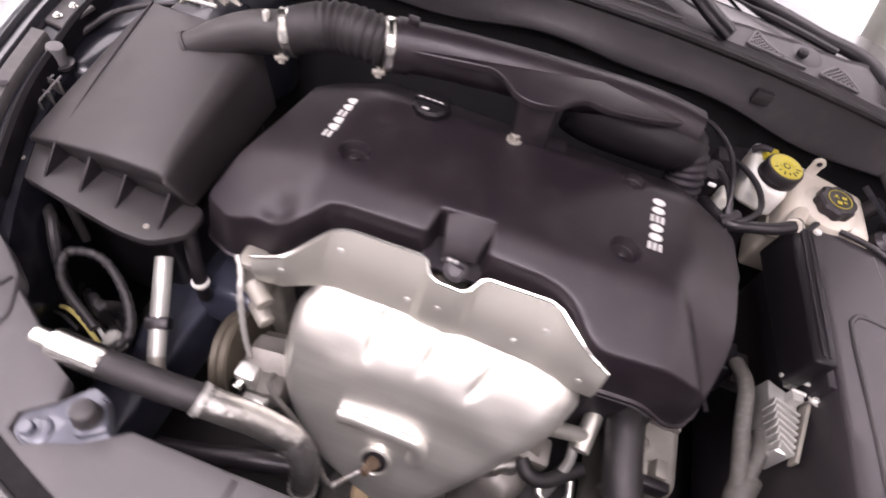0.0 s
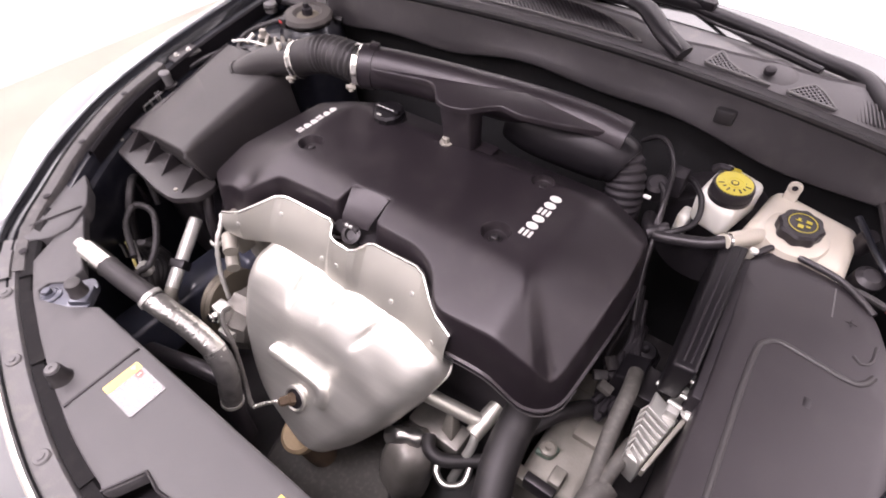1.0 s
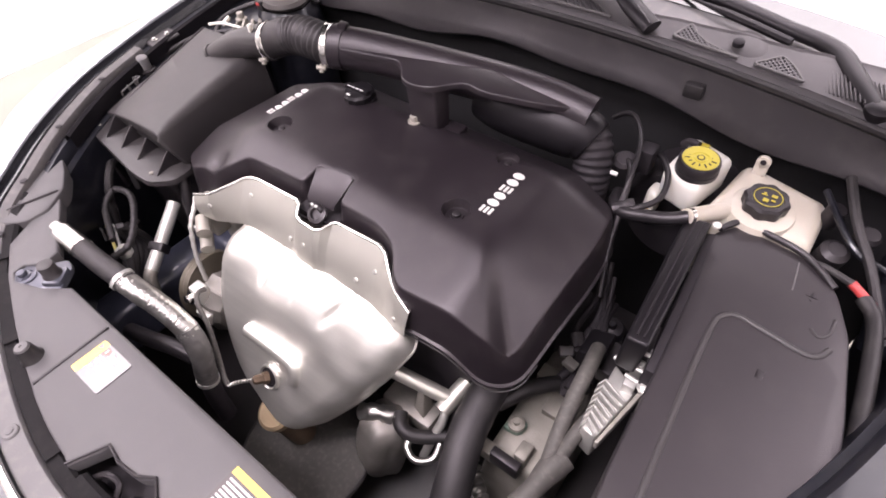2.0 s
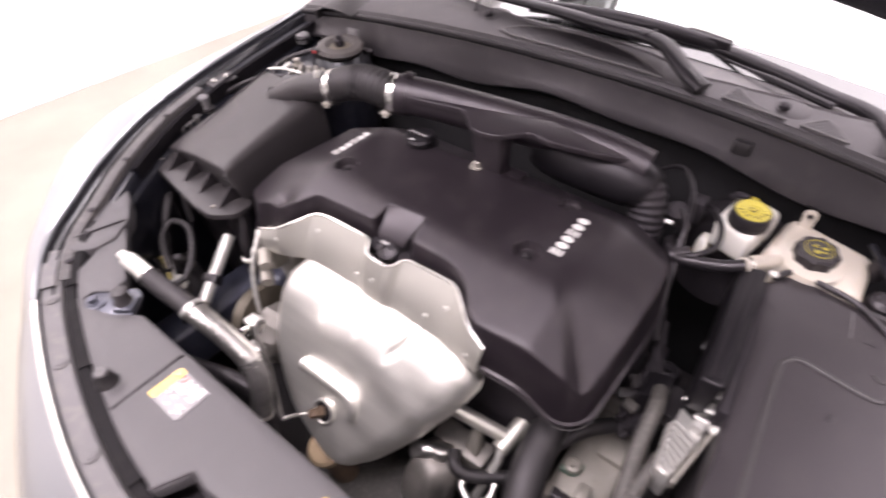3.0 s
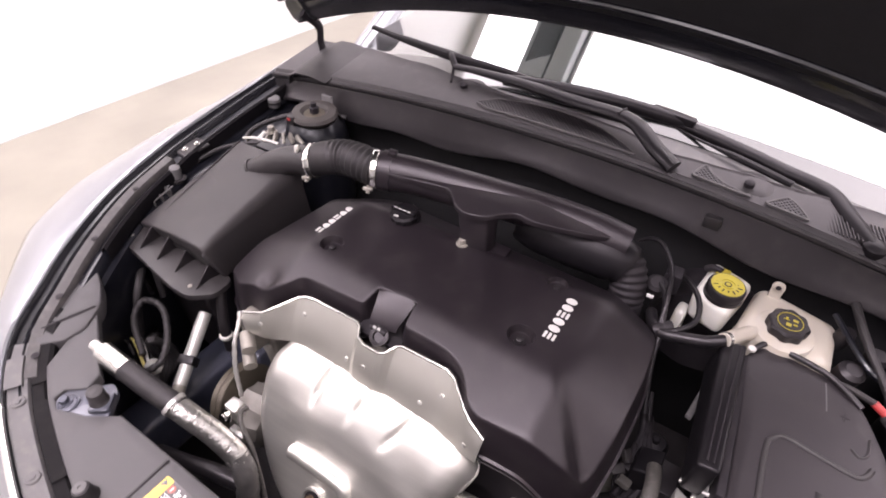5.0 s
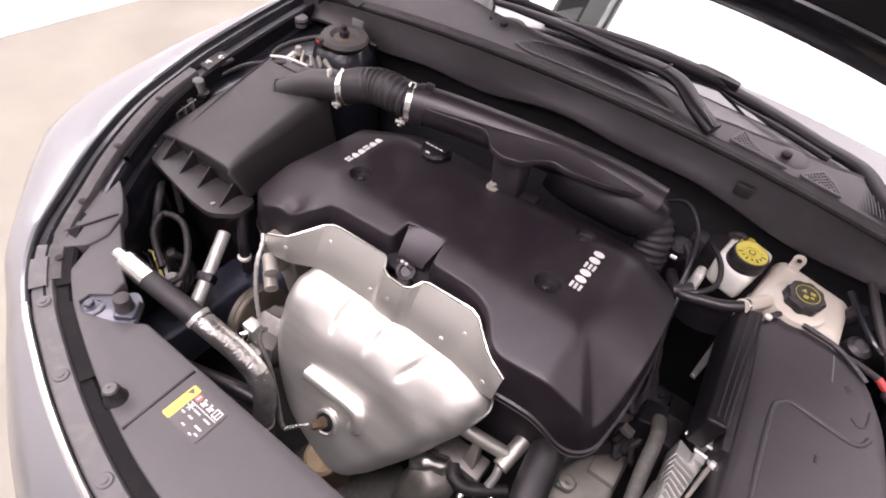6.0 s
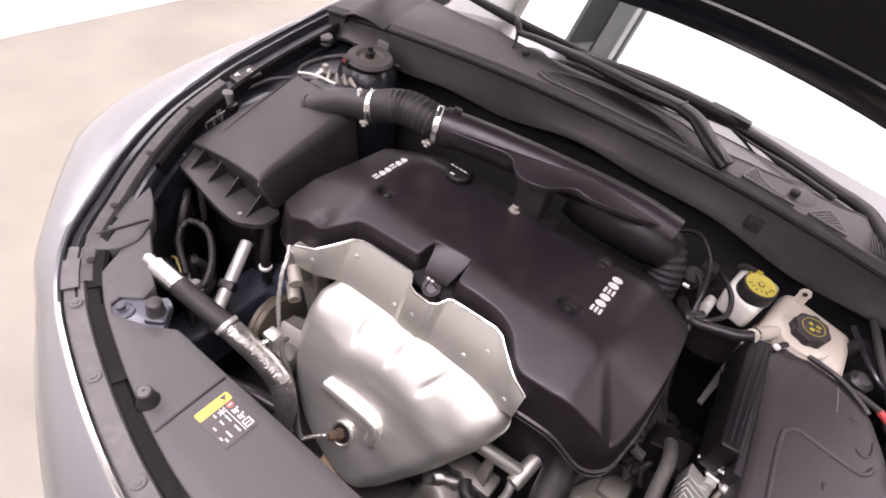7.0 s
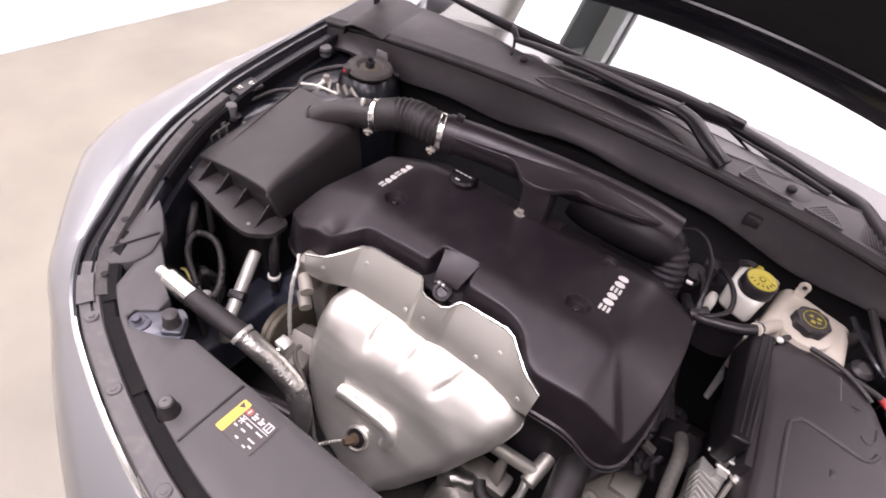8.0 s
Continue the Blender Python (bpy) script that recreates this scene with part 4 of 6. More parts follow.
part("elbow", crumple(tube([(-0.124, -0.323, 0.719), (-0.108, -0.327, 0.694), (-0.102, -0.333, 0.665), (-0.101, -0.341, 0.635), (-0.101, -0.346, 0.612)], lambda t: 0.0188 - 0.001 * t, 28, 18), 0.0010, 60), DARKFOIL, pipe, "dull grey elbow")
part("elbow_band", tube([(-0.101, -0.3455, 0.615), (-0.1012, -0.347, 0.608)], 0.0192, 24, smooth=False), ALU, pipe, "pale metal end ring")
part("lower_hose", tube([(-0.101, -0.346, 0.611), (-0.10, -0.352, 0.56), (-0.098, -0.355, 0.50)], 0.0165, 18), DEEP, pipe, "dark lower hose")
part("cross_hose", tube([(-0.30, -0.372, 0.62), (-0.22, -0.362, 0.65), (-0.165, -0.350, 0.662), (-0.12, -0.338, 0.655)], 0.014, 16), HOSE, pipe, "glossy black cross hose")
al = thing("conditioning_tube", "bright aluminium tube with black clip", "tube")
part("tube", tube([(-0.420, -0.153, 0.712), (-0.384, -0.233, 0.670), (-0.366, -0.272, 0.650)], 0.0128, 18, smooth=False), BRIGHTALU, al)
part("clip", box(-0.016, 0.016, -0.009, 0.009, -0.014, 0.014, 0.003, pose(-0.384, -0.233, 0.670, 24, 0, 24)), BLACK, al)
part("joint", tube([(-0.368, -0.268, 0.652), (-0.362, -0.282, 0.640), (-0.356, -0.292, 0.61)], 0.0125, 14), DULLALU, al)
part("nut", crumple(lathe([(0.012, 0), (0.0135, 0.006), (0.012, 0.012), (0.0135, 0.018), (0.010, 0.024)], (-0.404, -0.282, 0.680), (-0.3, -0.2, 1), 20), 0.0022, 110), BRIGHTALU, al, "crumpled bright foil knot")
lp = thing("wire_loop", "black corrugated wire loop with pale wires", "wiring")
part("conduit", tube([(-0.43, -0.285, 0.71), (-0.50, -0.25, 0.73), (-0.515, -0.215, 0.745), (-0.47, -0.205, 0.745), (-0.415, -0.235, 0.735), (-0.385, -0.275, 0.715), (-0.40, -0.31, 0.70)], lambda t: 0.0065 + 0.0008 * math.sin(150 * t), 10, 14), RUBBER, lp)
part("wire", tube([(-0.505, -0.268, 0.690), (-0.482, -0.272, 0.702), (-0.455, -0.281, 0.698), (-0.430, -0.292, 0.680)], 0.0030, 8), WIREYELLOW, lp, "pale yellow wire")
part("wire", tube([(-0.500, -0.258, 0.690), (-0.476, -0.262, 0.703), (-0.450, -0.272, 0.698), (-0.425, -0.285, 0.680)], 0.0028, 8), LABELWHITE, lp, "white wire")
part("wire", tube([(-0.510, -0.278, 0.690), (-0.484, -0.282, 0.700), (-0.458, -0.290, 0.695)], 0.0026, 8), RUBBER, lp)
fr_ = thing("side_member", "dark blue painted frame rail beside the engine", "frame rail")
part("beam", quad_loft([[(-0.46, -0.43, 0.50), (-0.36, -0.43, 0.50), (-0.36, 0.30, 0.50), (-0.46, 0.30, 0.50)], [(-0.45, -0.43, 0.60), (-0.37, -0.43, 0.60), (-0.37, 0.30, 0.61), (-0.45, 0.30, 0.61)]], 0.012), NAVY, fr_)
part("mount", quad_loft([[(-0.40, -0.16, 0.58), (-0.27, -0.17, 0.58), (-0.27, 0.05, 0.58), (-0.40, 0.05, 0.58)], [(-0.38, -0.14, 0.65), (-0.29, -0.15, 0.66), (-0.29, 0.03, 0.66), (-0.38, 0.03, 0.65)]], 0.012), NAVY, fr_)
plug = thing("filler_plug", "white ringed black plug beside the engine mount", "plug")
part("ring", lathe([(0.012, 0), (0.0135, 0.003), (0.0135, 0.008), (0.011, 0.010)], (-0.368, -0.153, 0.674), (0, 0, 1), 24), MILKY, plug, "pale plastic ring")
part("neck", tube([(-0.368, -0.153, 0.640), (-0.369, -0.150, 0.70), (-0.376, -0.138, 0.745), (-0.390, -0.12, 0.78)], 0.0105, 16), BLACK, plug)
pul = thing("belt_pulley", "worn engine belt pulley with rubber belt", "pulley")
part("pulley_rim", lathe([(0.065, -0.014), (0.072, -0.014), (0.068, -0.007), (0.072, 0.0), (0.068, 0.007), (0.072, 0.014), (0.065, 0.014)], (-0.275, -0.205, 0.60), (1, 0.15, 0.25), 40), BROWN, pul)
part("hub", lathe([(0.066, -0.006), (0.06, 0.004), (0.03, 0.006), (0.02, 0.016), (0.012, 0.018)], (-0.275, -0.205, 0.60), (-1, -0.15, -0.25), 32), DEEP, pul)
alt = thing("alternator", "cast aluminium alternator with steel fittings", "alternator")
part("body", lathe([(0.04, 0), (0.055, 0.01), (0.058, 0.05), (0.05, 0.07), (0.03, 0.08)], (-0.26, -0.215, 0.60), (1, 0.1, 0), 24, 12, 0.04), OILY, alt)
part("lug", join(box(-0.25, -0.22, -0.26, -0.235, 0.63, 0.67, 0.004), box(-0.235, -0.20, -0.275, -0.255, 0.60, 0.625, 0.004)), ALU, alt)
bolt("bolt", (-0.24, -0.265, 0.65), alt, 0.008, 0.012, (0, -1, 0.5))
# thermostat fittings at the end of the shield
th = thing("thermostat_housing", "cast aluminium fittings beside the heat shield", "housing")
part("casting", join(tube([(-0.256, -0.172, 0.775), (-0.228, -0.192, 0.768)], 0.013, 16, smooth=False), tube([(-0.250, -0.182, 0.745), (-0.222, -0.202, 0.738)], 0.012, 16, smooth=False), box(-0.285, -0.25, -0.165, -0.13, 0.72, 0.80, 0.006)), DULLALU, th)
part("pipe", tube([(-0.285, -0.155, 0.80), (-0.272, -0.172, 0.79), (-0.262, -0.195, 0.77), (-0.252, -0.215, 0.72), (-0.245, -0.225, 0.66)], lambda t: 0.0042 + 0.0006 * math.sin(60 * t), 12, 12), BRIGHTALU, th, "thin bright pipe")

# ---- air intake ----
abox = thing("air_filter_box", "black plastic air filter housing with sloped lid", "air filter box")
rings = []
for k in range(9):
    t = k / 8
    ax, ay, az = -0.608 - 0.018 * t, -0.126 + 0.262 * t, 0.843 + 0.040 * t ** 0.8
    rx, rz = -0.558 - 0.026 * t, 0.858 + 0.064 * t ** 0.85
    tx, tz = -0.392 - 0.010 * t, 0.875 + 0.046 * t ** 0.85
    big = 0.012 + 0.016 * t
    ring = [(ax - 0.022, ay + 0.004, 0.797 + 0.02 * t), (ax, ay, az), (rx, ay - 0.002, rz), (rx * 0.55 + tx * 0.45, ay - 0.003, rz * 0.5 + tz * 0.5 + 0.004)]
    ring += [(tx - big + big * math.sin(math.radians(18 * j)), ay - 0.003 * (1 - t), tz - big + big * math.cos(math.radians(18 * j))) for j in range(6)]
    ring += [(tx + 0.012, ay + 0.002, 0.797)]
    if k == 0:
        ring[0] = (ring[0][0], ay + 0.017, ring[0][2])
        ring[-1] = (ring[-1][0], ay + 0.017, ring[-1][2])
    rings.append(ring)
lid = part("lid", quad_loft(rings, 0.0045), AIRBOX, abox, "sloped grey-black lid")
def shelf_z(x):
    """The flange rises towards the fender."""
    return 0.797 + 0.17 * max(0.0, -0.412 - x)


plate = prism(rounded([(-0.668, -0.120), (-0.640, -0.160), (-0.600, -0.172), (-0.445, -0.186), (-0.400, -0.182), (-0.362, -0.150), (-0.366, -0.105), (-0.42, -0.095), (-0.60, -0.085), (-0.67, -0.07)], 0.014), -0.012, 0.0, 0.002)
for v in plate.verts:
    v.co.z += shelf_z(v.co.x)
part("flange", plate, AIRBOX, abox)
part("lower_box", quad_loft([[(-0.585, -0.118, 0.5), (-0.43, -0.128, 0.5), (-0.39, 0.1, 0.5), (-0.65, 0.14, 0.5)], [(-0.640, -0.122, 0.72), (-0.410, -0.146, 0.72), (-0.405, 0.12, 0.72), (-0.665, 0.16, 0.72)], [(-0.655, -0.120, 0.785), (-0.402, -0.152, 0.785), (-0.400, 0.12, 0.785), (-0.665, 0.16, 0.785)]], 0.018), BLACK, abox)
part("lid_ridge", tube([(-0.558 - 0.026 * t, -0.124 + 0.256 * t, 0.8575 + 0.064 * t ** 0.85) for t in (0.0, 0.25, 0.5, 0.75, 1.0)], 0.0022, 8), BLACK, lid, "moulded line along the lid")
outl = part("outlet", tube([(-0.492, 0.085, 0.903), (-0.455, 0.104, 0.922), (-0.41, 0.122, 0.938), (-0.356, 0.136, 0.948)], lambda t: 0.022 + 0.009 * min(1, t * 1.3), 22), AIRBOX, abox)
part("outlet_rim", tube([(-0.495, 0.083, 0.901), (-0.490, 0.086, 0.904)], 0.0245, 22, smooth=False), AIRBOX, outl)
part("outlet_stop", box(-0.383, -0.376, 0.112, 0.122, 0.968, 0.984, 0.002), MILKY, outl, "small white stop on the outlet")
for cx, cy in ((-0.598, -0.152), (-0.414, -0.164)):
    bolt("screw", (cx, cy, shelf_z(cx)), abox, 0.0042, 0.005, mat=DULLALU)
# Ribs darker than the flange: the shadow under the lid is in their colour.
for cx in (-0.560, -0.512, -0.462, -0.400):
    z = shelf_z(cx)
    part("rib", quad_loft([[(cx - 0.002, -0.166, z - 0.002), (cx + 0.002, -0.166, z - 0.002), (cx + 0.002, -0.095, z - 0.002), (cx - 0.002, -0.095, z - 0.002)], [(cx - 0.0015, -0.124, z + 0.036), (cx + 0.0015, -0.124, z + 0.036), (cx + 0.0015, -0.112, z + 0.036), (cx - 0.0015, -0.112, z + 0.036)]], 0.0005), BLACK, abox)
for k in range(5):
    part("comb_rib", box(-0.660, -0.632, -0.112 + 0.020 * k, -0.1095 + 0.020 * k, 0.822 + 0.004 * k, 0.842 + 0.005 * k, 0.0008), STRIP, abox)
for x, z in ((-0.652, 0.840), (-0.638, 0.843)):
    part("comb_bar", tube([(x, -0.120, z - 0.004), (x, -0.020, z + 0.020)], 0.0018, 6, smooth=False), RAIL, abox)

duct = thing("intake_duct", "black plastic engine intake duct with corrugated hoses", "intake duct")
C1, C2 = Vector((-0.356, 0.136, 0.948)), Vector((-0.214, 0.163, 0.965))
tb = part("tube", tube([C2 + Vector((-0.006, -0.003, 0.001)), (-0.15, 0.188, 0.962), (-0.04, 0.216, 0.955), (0.1, 0.246, 0.946), (0.19, 0.263, 0.936), (0.258, 0.270, 0.924)], lambda t: 0.0365 - 0.0025 * max(0.0, t - 0.4) / 0.6, 28), COVER, duct)
part("collar", tube([C2 + Vector((0.010, 0.005, -0.0005)), C2 + Vector((0.030, 0.013, -0.002))], 0.0395, 28, smooth=False), COVER, tb)
part("collar_tab", box(-0.006, 0.010, -0.008, 0.008, 0, 0.010, 0.002, pose(-0.186, 0.175, 1.000, 0, 10, 20)), COVER, tb)
part("corrugated_hose", tube([C1 + Vector((-0.006, -0.002, -0.002)), C1 + Vector((0.026, 0.012, 0.010)), (-0.292, 0.160, 0.966), (-0.252, 0.160, 0.969), C2], lambda t: 0.0325 + 0.002 * min(1, t * 3) + 0.0019 * math.sin(t * 2 * math.pi * 13) * max(0.0, min(1.0, (t - 0.28) * 6)), 26, 30), RUBBER, duct, "corrugated rubber hose", angle=80)
part("corrugated_hose", tube([(0.240, 0.272, 0.905), (0.262, 0.268, 0.896), (0.278, 0.256, 0.874), (0.285, 0.244, 0.842), (0.287, 0.238, 0.80)], lambda t: 0.0310 + 0.0014 * math.sin(t * 2 * math.pi * 12), 26, 30), DEEP, duct, "corrugated rubber hose", angle=80)
for c, ax, rad in ((C1, Vector((0.93, 0.30, 0.2)), 0.0345), (C2, Vector((0.90, 0.42, -0.05)), 0.0385)):
    ax = ax.normalized()
    cl = part("clamp", lathe([(rad - 0.002, -0.0065), (rad, -0.0065), (rad + 0.0012, -0.0055), (rad, -0.004), (rad, 0.004), (rad + 0.0012, 0.0055), (rad, 0.0065), (rad - 0.002, 0.0065)], c, ax, 40), CHROME, duct, "bright steel hose clamp")
    low = c + Vector((0.0, -0.72, -0.70)) * (rad + 0.003)
    part("clamp_screw", join(tube([low - ax * 0.009, low + ax * 0.009], 0.0042, 10, smooth=False), tube([low + Vector((0, 0.004, 0.006)), low - Vector((0, 0.002, 0.008))], 0.0048, 10, smooth=False)), DULLALU, cl)
# flat shelf moulded to the front of the duct
shelf = prism(rounded([(-0.192, 0.140, 0.006), (-0.058, 0.170, 0.010), (-0.040, 0.160, 0.010), (-0.014, 0.130, 0.014), (0.012, 0.122, 0.012), (0.046, 0.132, 0.014), (0.064, 0.156, 0.012), (0.082, 0.172, 0.010), (0.112, 0.172, 0.016), (0.180, 0.205, 0.03), (0.258, 0.256, 0.008),
                       (0.260, 0.275), (0.10, 0.254), (-0.05, 0.222), (-0.185, 0.182)], 0.01), 0.970, 0.980, 0.0035, 3)
for v in shelf.verts:
    v.co.z += -0.20 * max(0.0, v.co.x - 0.09)
part("shelf", shelf, COVER, duct, "flat moulded shelf with a wavy front edge")
part("belly", tube([(0.066, 0.250, 0.912), (0.085, 0.250, 0.909), (0.14, 0.252, 0.905), (0.21, 0.258, 0.900), (0.252, 0.260, 0.896), (0.272, 0.258, 0.888)], lambda t: 0.047 - 0.010 * abs(2 * t - 1) ** 4, 28), WIPER, duct, "fat black lower half")
part("leg", quad_loft([[(0.000, 0.130, 0.890), (0.050, 0.138, 0.890), (0.052, 0.168, 0.890), (0.004, 0.164, 0.890)], [(-0.008, 0.130, 0.972), (0.046, 0.138, 0.972), (0.052, 0.172, 0.972), (-0.002, 0.166, 0.972)]], 0.004), COVER, duct)
part("leg_foot", box(-0.006, 0.082, 0.136, 0.180, 0.882, 0.896, 0.004), COVER, duct)
bolt("bolt", (0.004, 0.132, 0.902), duct, 0.007, 0.012, mat=DULLALU)

# ---- strut mount and bits around it ----
strut = thing("strut_mount", "rusty-topped black strut tower mount", "strut mount")
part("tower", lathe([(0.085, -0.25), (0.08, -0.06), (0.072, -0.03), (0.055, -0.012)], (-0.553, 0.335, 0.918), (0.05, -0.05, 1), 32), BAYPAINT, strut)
part("ring", lathe([(0.03, 0.0), (0.054, 0.002), (0.058, 0.010), (0.053, 0.018), (0.034, 0.020), (0.027, 0.012)], (-0.546, 0.330, 0.911), (0.05, -0.05, 1), 36), STRUTRING, strut, "brown-grey rubber ring")
part("cup", lathe([(0.026, 0), (0.026, 0.012), (0.014, 0.014)], (-0.546, 0.330, 0.911), (0.05, -0.05, 1), 24), BROWN, strut, "dark rusty cup")
part("nut", lathe([(0.012, 0), (0.012, 0.016), (0.007, 0.018), (0.007, 0.028)], (-0.546, 0.330, 0.923), (0.05, -0.05, 1), 6), DEEP, strut)
part("tab", box(-0.575, -0.54, 0.385, 0.392, 0.90, 0.945, 0.004), RAIL, strut)
part("red_plug", box(-0.585, -0.562, 0.272, 0.294, 0.905, 0.928, 0.003), RUBBER, strut)
part("red_mark", box(-0.579, -0.570, 0.2702, 0.2722, 0.918, 0.924, 0), RED, strut, "small red mark")
rods = thing("white_wire_rods", "white plastic coated rods beside the air box", "rods")
part("rod", tube([(-0.60, 0.155, 0.915), (-0.555, 0.162, 0.925), (-0.50, 0.17, 0.925)], 0.003, 10), MILKY, rods)
part("rod", tube([(-0.556, 0.16, 0.922), (-0.548, 0.178, 0.935)], 0.0045, 10, smooth=False), MILKY, rods)
hw = thing("harness_bracket", "bright crumpled metal harness bracket by the strut", "bracket")
for k in range(5):
    part("fin", box(-0.0035, 0.0035, -0.018, 0.018, 0, 0.014, 0.0015, pose(-0.595 + 0.016 * k, 0.222 + 0.007 * k, 0.880 + 0.003 * (k % 2), 14, 16 * k - 30, 20 + 14 * k)), DULLALU, hw)
part("base", box(-0.60, -0.50, 0.18, 0.26, 0.868, 0.886, 0.004), BAYPAINT, hw)
bolt("bolt", (-0.60, 0.235, 0.895), hw, 0.008, 0.016, mat=DULLALU)
inner = thing("inner_fender_liner", "dark painted inner fender apron", "inner fender")
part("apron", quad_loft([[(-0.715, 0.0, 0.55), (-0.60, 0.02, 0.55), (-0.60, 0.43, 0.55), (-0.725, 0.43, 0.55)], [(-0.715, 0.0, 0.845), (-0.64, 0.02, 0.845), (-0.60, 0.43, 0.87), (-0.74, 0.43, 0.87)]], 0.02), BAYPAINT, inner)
part("cable", tube([(-0.62, 0.16, 0.86), (-0.66, 0.22, 0.885), (-0.63, 0.30, 0.90), (-0.56, 0.36, 0.91), (-0.50, 0.39, 0.90)], 0.006, 10), RUBBER, inner)
part("cable", tube([(-0.70, 0.05, 0.85), (-0.675, 0.14, 0.87), (-0.62, 0.20, 0.875), (-0.58, 0.22, 0.87)], 0.005, 10), RUBBER, inner)

# ---- clutter in the dark beside the headlight ----
cl1 = thing("headlight_connector", "black connector block with white plug", "connector")
part("block", quad_loft([[(-0.63, -0.21, 0.70), (-0.59, -0.23, 0.70), (-0.56, -0.17, 0.70), (-0.60, -0.15, 0.70)], [(-0.62, -0.20, 0.80), (-0.595, -0.22, 0.80), (-0.57, -0.18, 0.80), (-0.60, -0.16, 0.80)]], 0.006), BLACK, cl1)
part("plug", lathe([(0.008, 0), (0.009, 0.006), (0.006, 0.013)], (-0.592, -0.214, 0.812), (-0.4, -0.5, 1), 14), LABELWHITE, cl1, "white plastic plug")
part("cable", tube([(-0.60, -0.19, 0.80), (-0.565, -0.215, 0.79), (-0.54, -0.25, 0.74), (-0.53, -0.28, 0.68)], 0.006, 10), RUBBER, cl1)
part("cable", tube([(-0.58, -0.17, 0.76), (-0.55, -0.19, 0.77), (-0.53, -0.22, 0.74), (-0.52, -0.25, 0.66), (-0.50, -0.3, 0.60)], 0.008, 10), RUBBER, cl1)
part("cable", tube([(-0.61, -0.15, 0.74), (-0.58, -0.145, 0.775), (-0.555, -0.155, 0.77), (-0.545, -0.165, 0.70)], 0.007, 10), RUBBER, cl1)
low = thing("washer_hose_bundle", "dark tangled hoses below the air box", "hoses")
for k in range(6):
    a = 0.9 * k
    part("hose", tube([(-0.56 + 0.02 * k, -0.20 - 0.01 * k, 0.62), (-0.50 + 0.012 * k, -0.25 + 0.01 * math.sin(a), 0.66 + 0.012 * k), (-0.44, -0.29 + 0.012 * k, 0.64), (-0.38 - 0.01 * k, -0.32, 0.58)], 0.006 + 0.001 * (k % 3), 10), RUBBER, low)

# ---- lower right of the engine ----
comp = thing("conditioning_compressor", "dusty cast aluminium compressor below the engine", "compressor")
part("body", crumple(lathe([(0.028, -0.10), (0.038, -0.095), (0.046, -0.085), (0.047, -0.06), (0.048, -0.04), (0.048, -0.02), (0.048, 0.0), (0.047, 0.02), (0.045, 0.04), (0.042, 0.058), (0.032, 0.072), (0.02, 0.077)], (0.160, -0.208, 0.475), (0.15, 0.12, 1), 60, 5, 0.05), 0.0022, 40), OILY, comp, angle=70)
part("shoulder", crumple(tube([(0.128, -0.216, 0.545), (0.150, -0.205, 0.556), (0.178, -0.190, 0.548)], 0.015, 20), 0.003, 60), FOIL, comp)
part("flange", box(0.13, 0.24, -0.17, -0.12, 0.50, 0.54, 0.008), OILY, comp)
part("bracket", quad_loft([[(0.19, -0.16, 0.50), (0.225, -0.17, 0.50), (0.225, -0.13, 0.50), (0.19, -0.12, 0.50)], [(0.20, -0.14, 0.60), (0.215, -0.145, 0.60), (0.215, -0.13, 0.60), (0.20, -0.125, 0.60)]], 0.003), DULLALU, comp)
part("hose", tube([(0.19, -0.18, 0.56), (0.205, -0.198, 0.558), (0.235, -0.195, 0.552), (0.29, -0.155, 0.55)], 0.012, 14), RUBBER, comp, "short black hose")
part("foil_loop", tube([(0.228, -0.198, 0.55), (0.232, -0.216, 0.545), (0.255, -0.224, 0.54), (0.278, -0.205, 0.54), (0.275, -0.18, 0.55)], 0.006, 12), FOIL, comp, "bright foil-wrapped pipe loop")
part("pipe", tube([(0.255, -0.13, 0.60), (0.262, -0.155, 0.575), (0.258, -0.175, 0.55), (0.25, -0.2, 0.5)], 0.008, 12), ALU, comp)
tray = thing("splash_tray", "dark curved splash tray below the exhaust", "tray")
part("tray", lathe([(0.02, 0), (0.12, 0.004), (0.13, 0.02), (0.125, 0.03)], (0.03, -0.30, 0.38), (0, 0, 1), 40), CONDUIT, tray)
part("rim", tube([(0.03 + 0.128 * math.cos(a * 0.2094), -0.30 + 0.128 * math.sin(a * 0.2094), 0.41) for a in range(31)], 0.003, 8, 1), GREY, tray)
bh = thing("radiator_hose", "thick black rubber radiator hose", "hose")
part("hose", tube([(0.315, -0.02, 0.70), (0.312, -0.06, 0.66), (0.316, -0.12, 0.645), (0.326, -0.18, 0.63), (0.348, -0.245, 0.60), (0.36, -0.30, 0.55), (0.36, -0.36, 0.5)], 0.029, 24, 10), RUBBER, bh)
tr = thing("transmission_case", "dusty beige cast transmission case with green fitting", "transmission")
part("case", quad_loft([[(0.33, -0.17, 0.40), (0.46, -0.17, 0.40), (0.46, 0.12, 0.40), (0.33, 0.12, 0.40)], [(0.345, -0.15, 0.565), (0.44, -0.14, 0.565), (0.44, 0.08, 0.58), (0.345, 0.08, 0.58)]], 0.014), DULLALU, tr)
part("green_plate", prism(rounded([(0.348, -0.108), (0.377, -0.104), (0.384, -0.080), (0.358, -0.076)], 0.008), 0.575, 0.586, 0.002), GREEN, tr, "green sealed plate")
part("boss", lathe([(0.014, 0), (0.014, 0.008), (0.010, 0.010), (0.010, 0.006), (0.005, 0.006), (0.005, 0.012)], (0.366, -0.092, 0.585), (0, 0, 1), 18), DULLALU, tr)
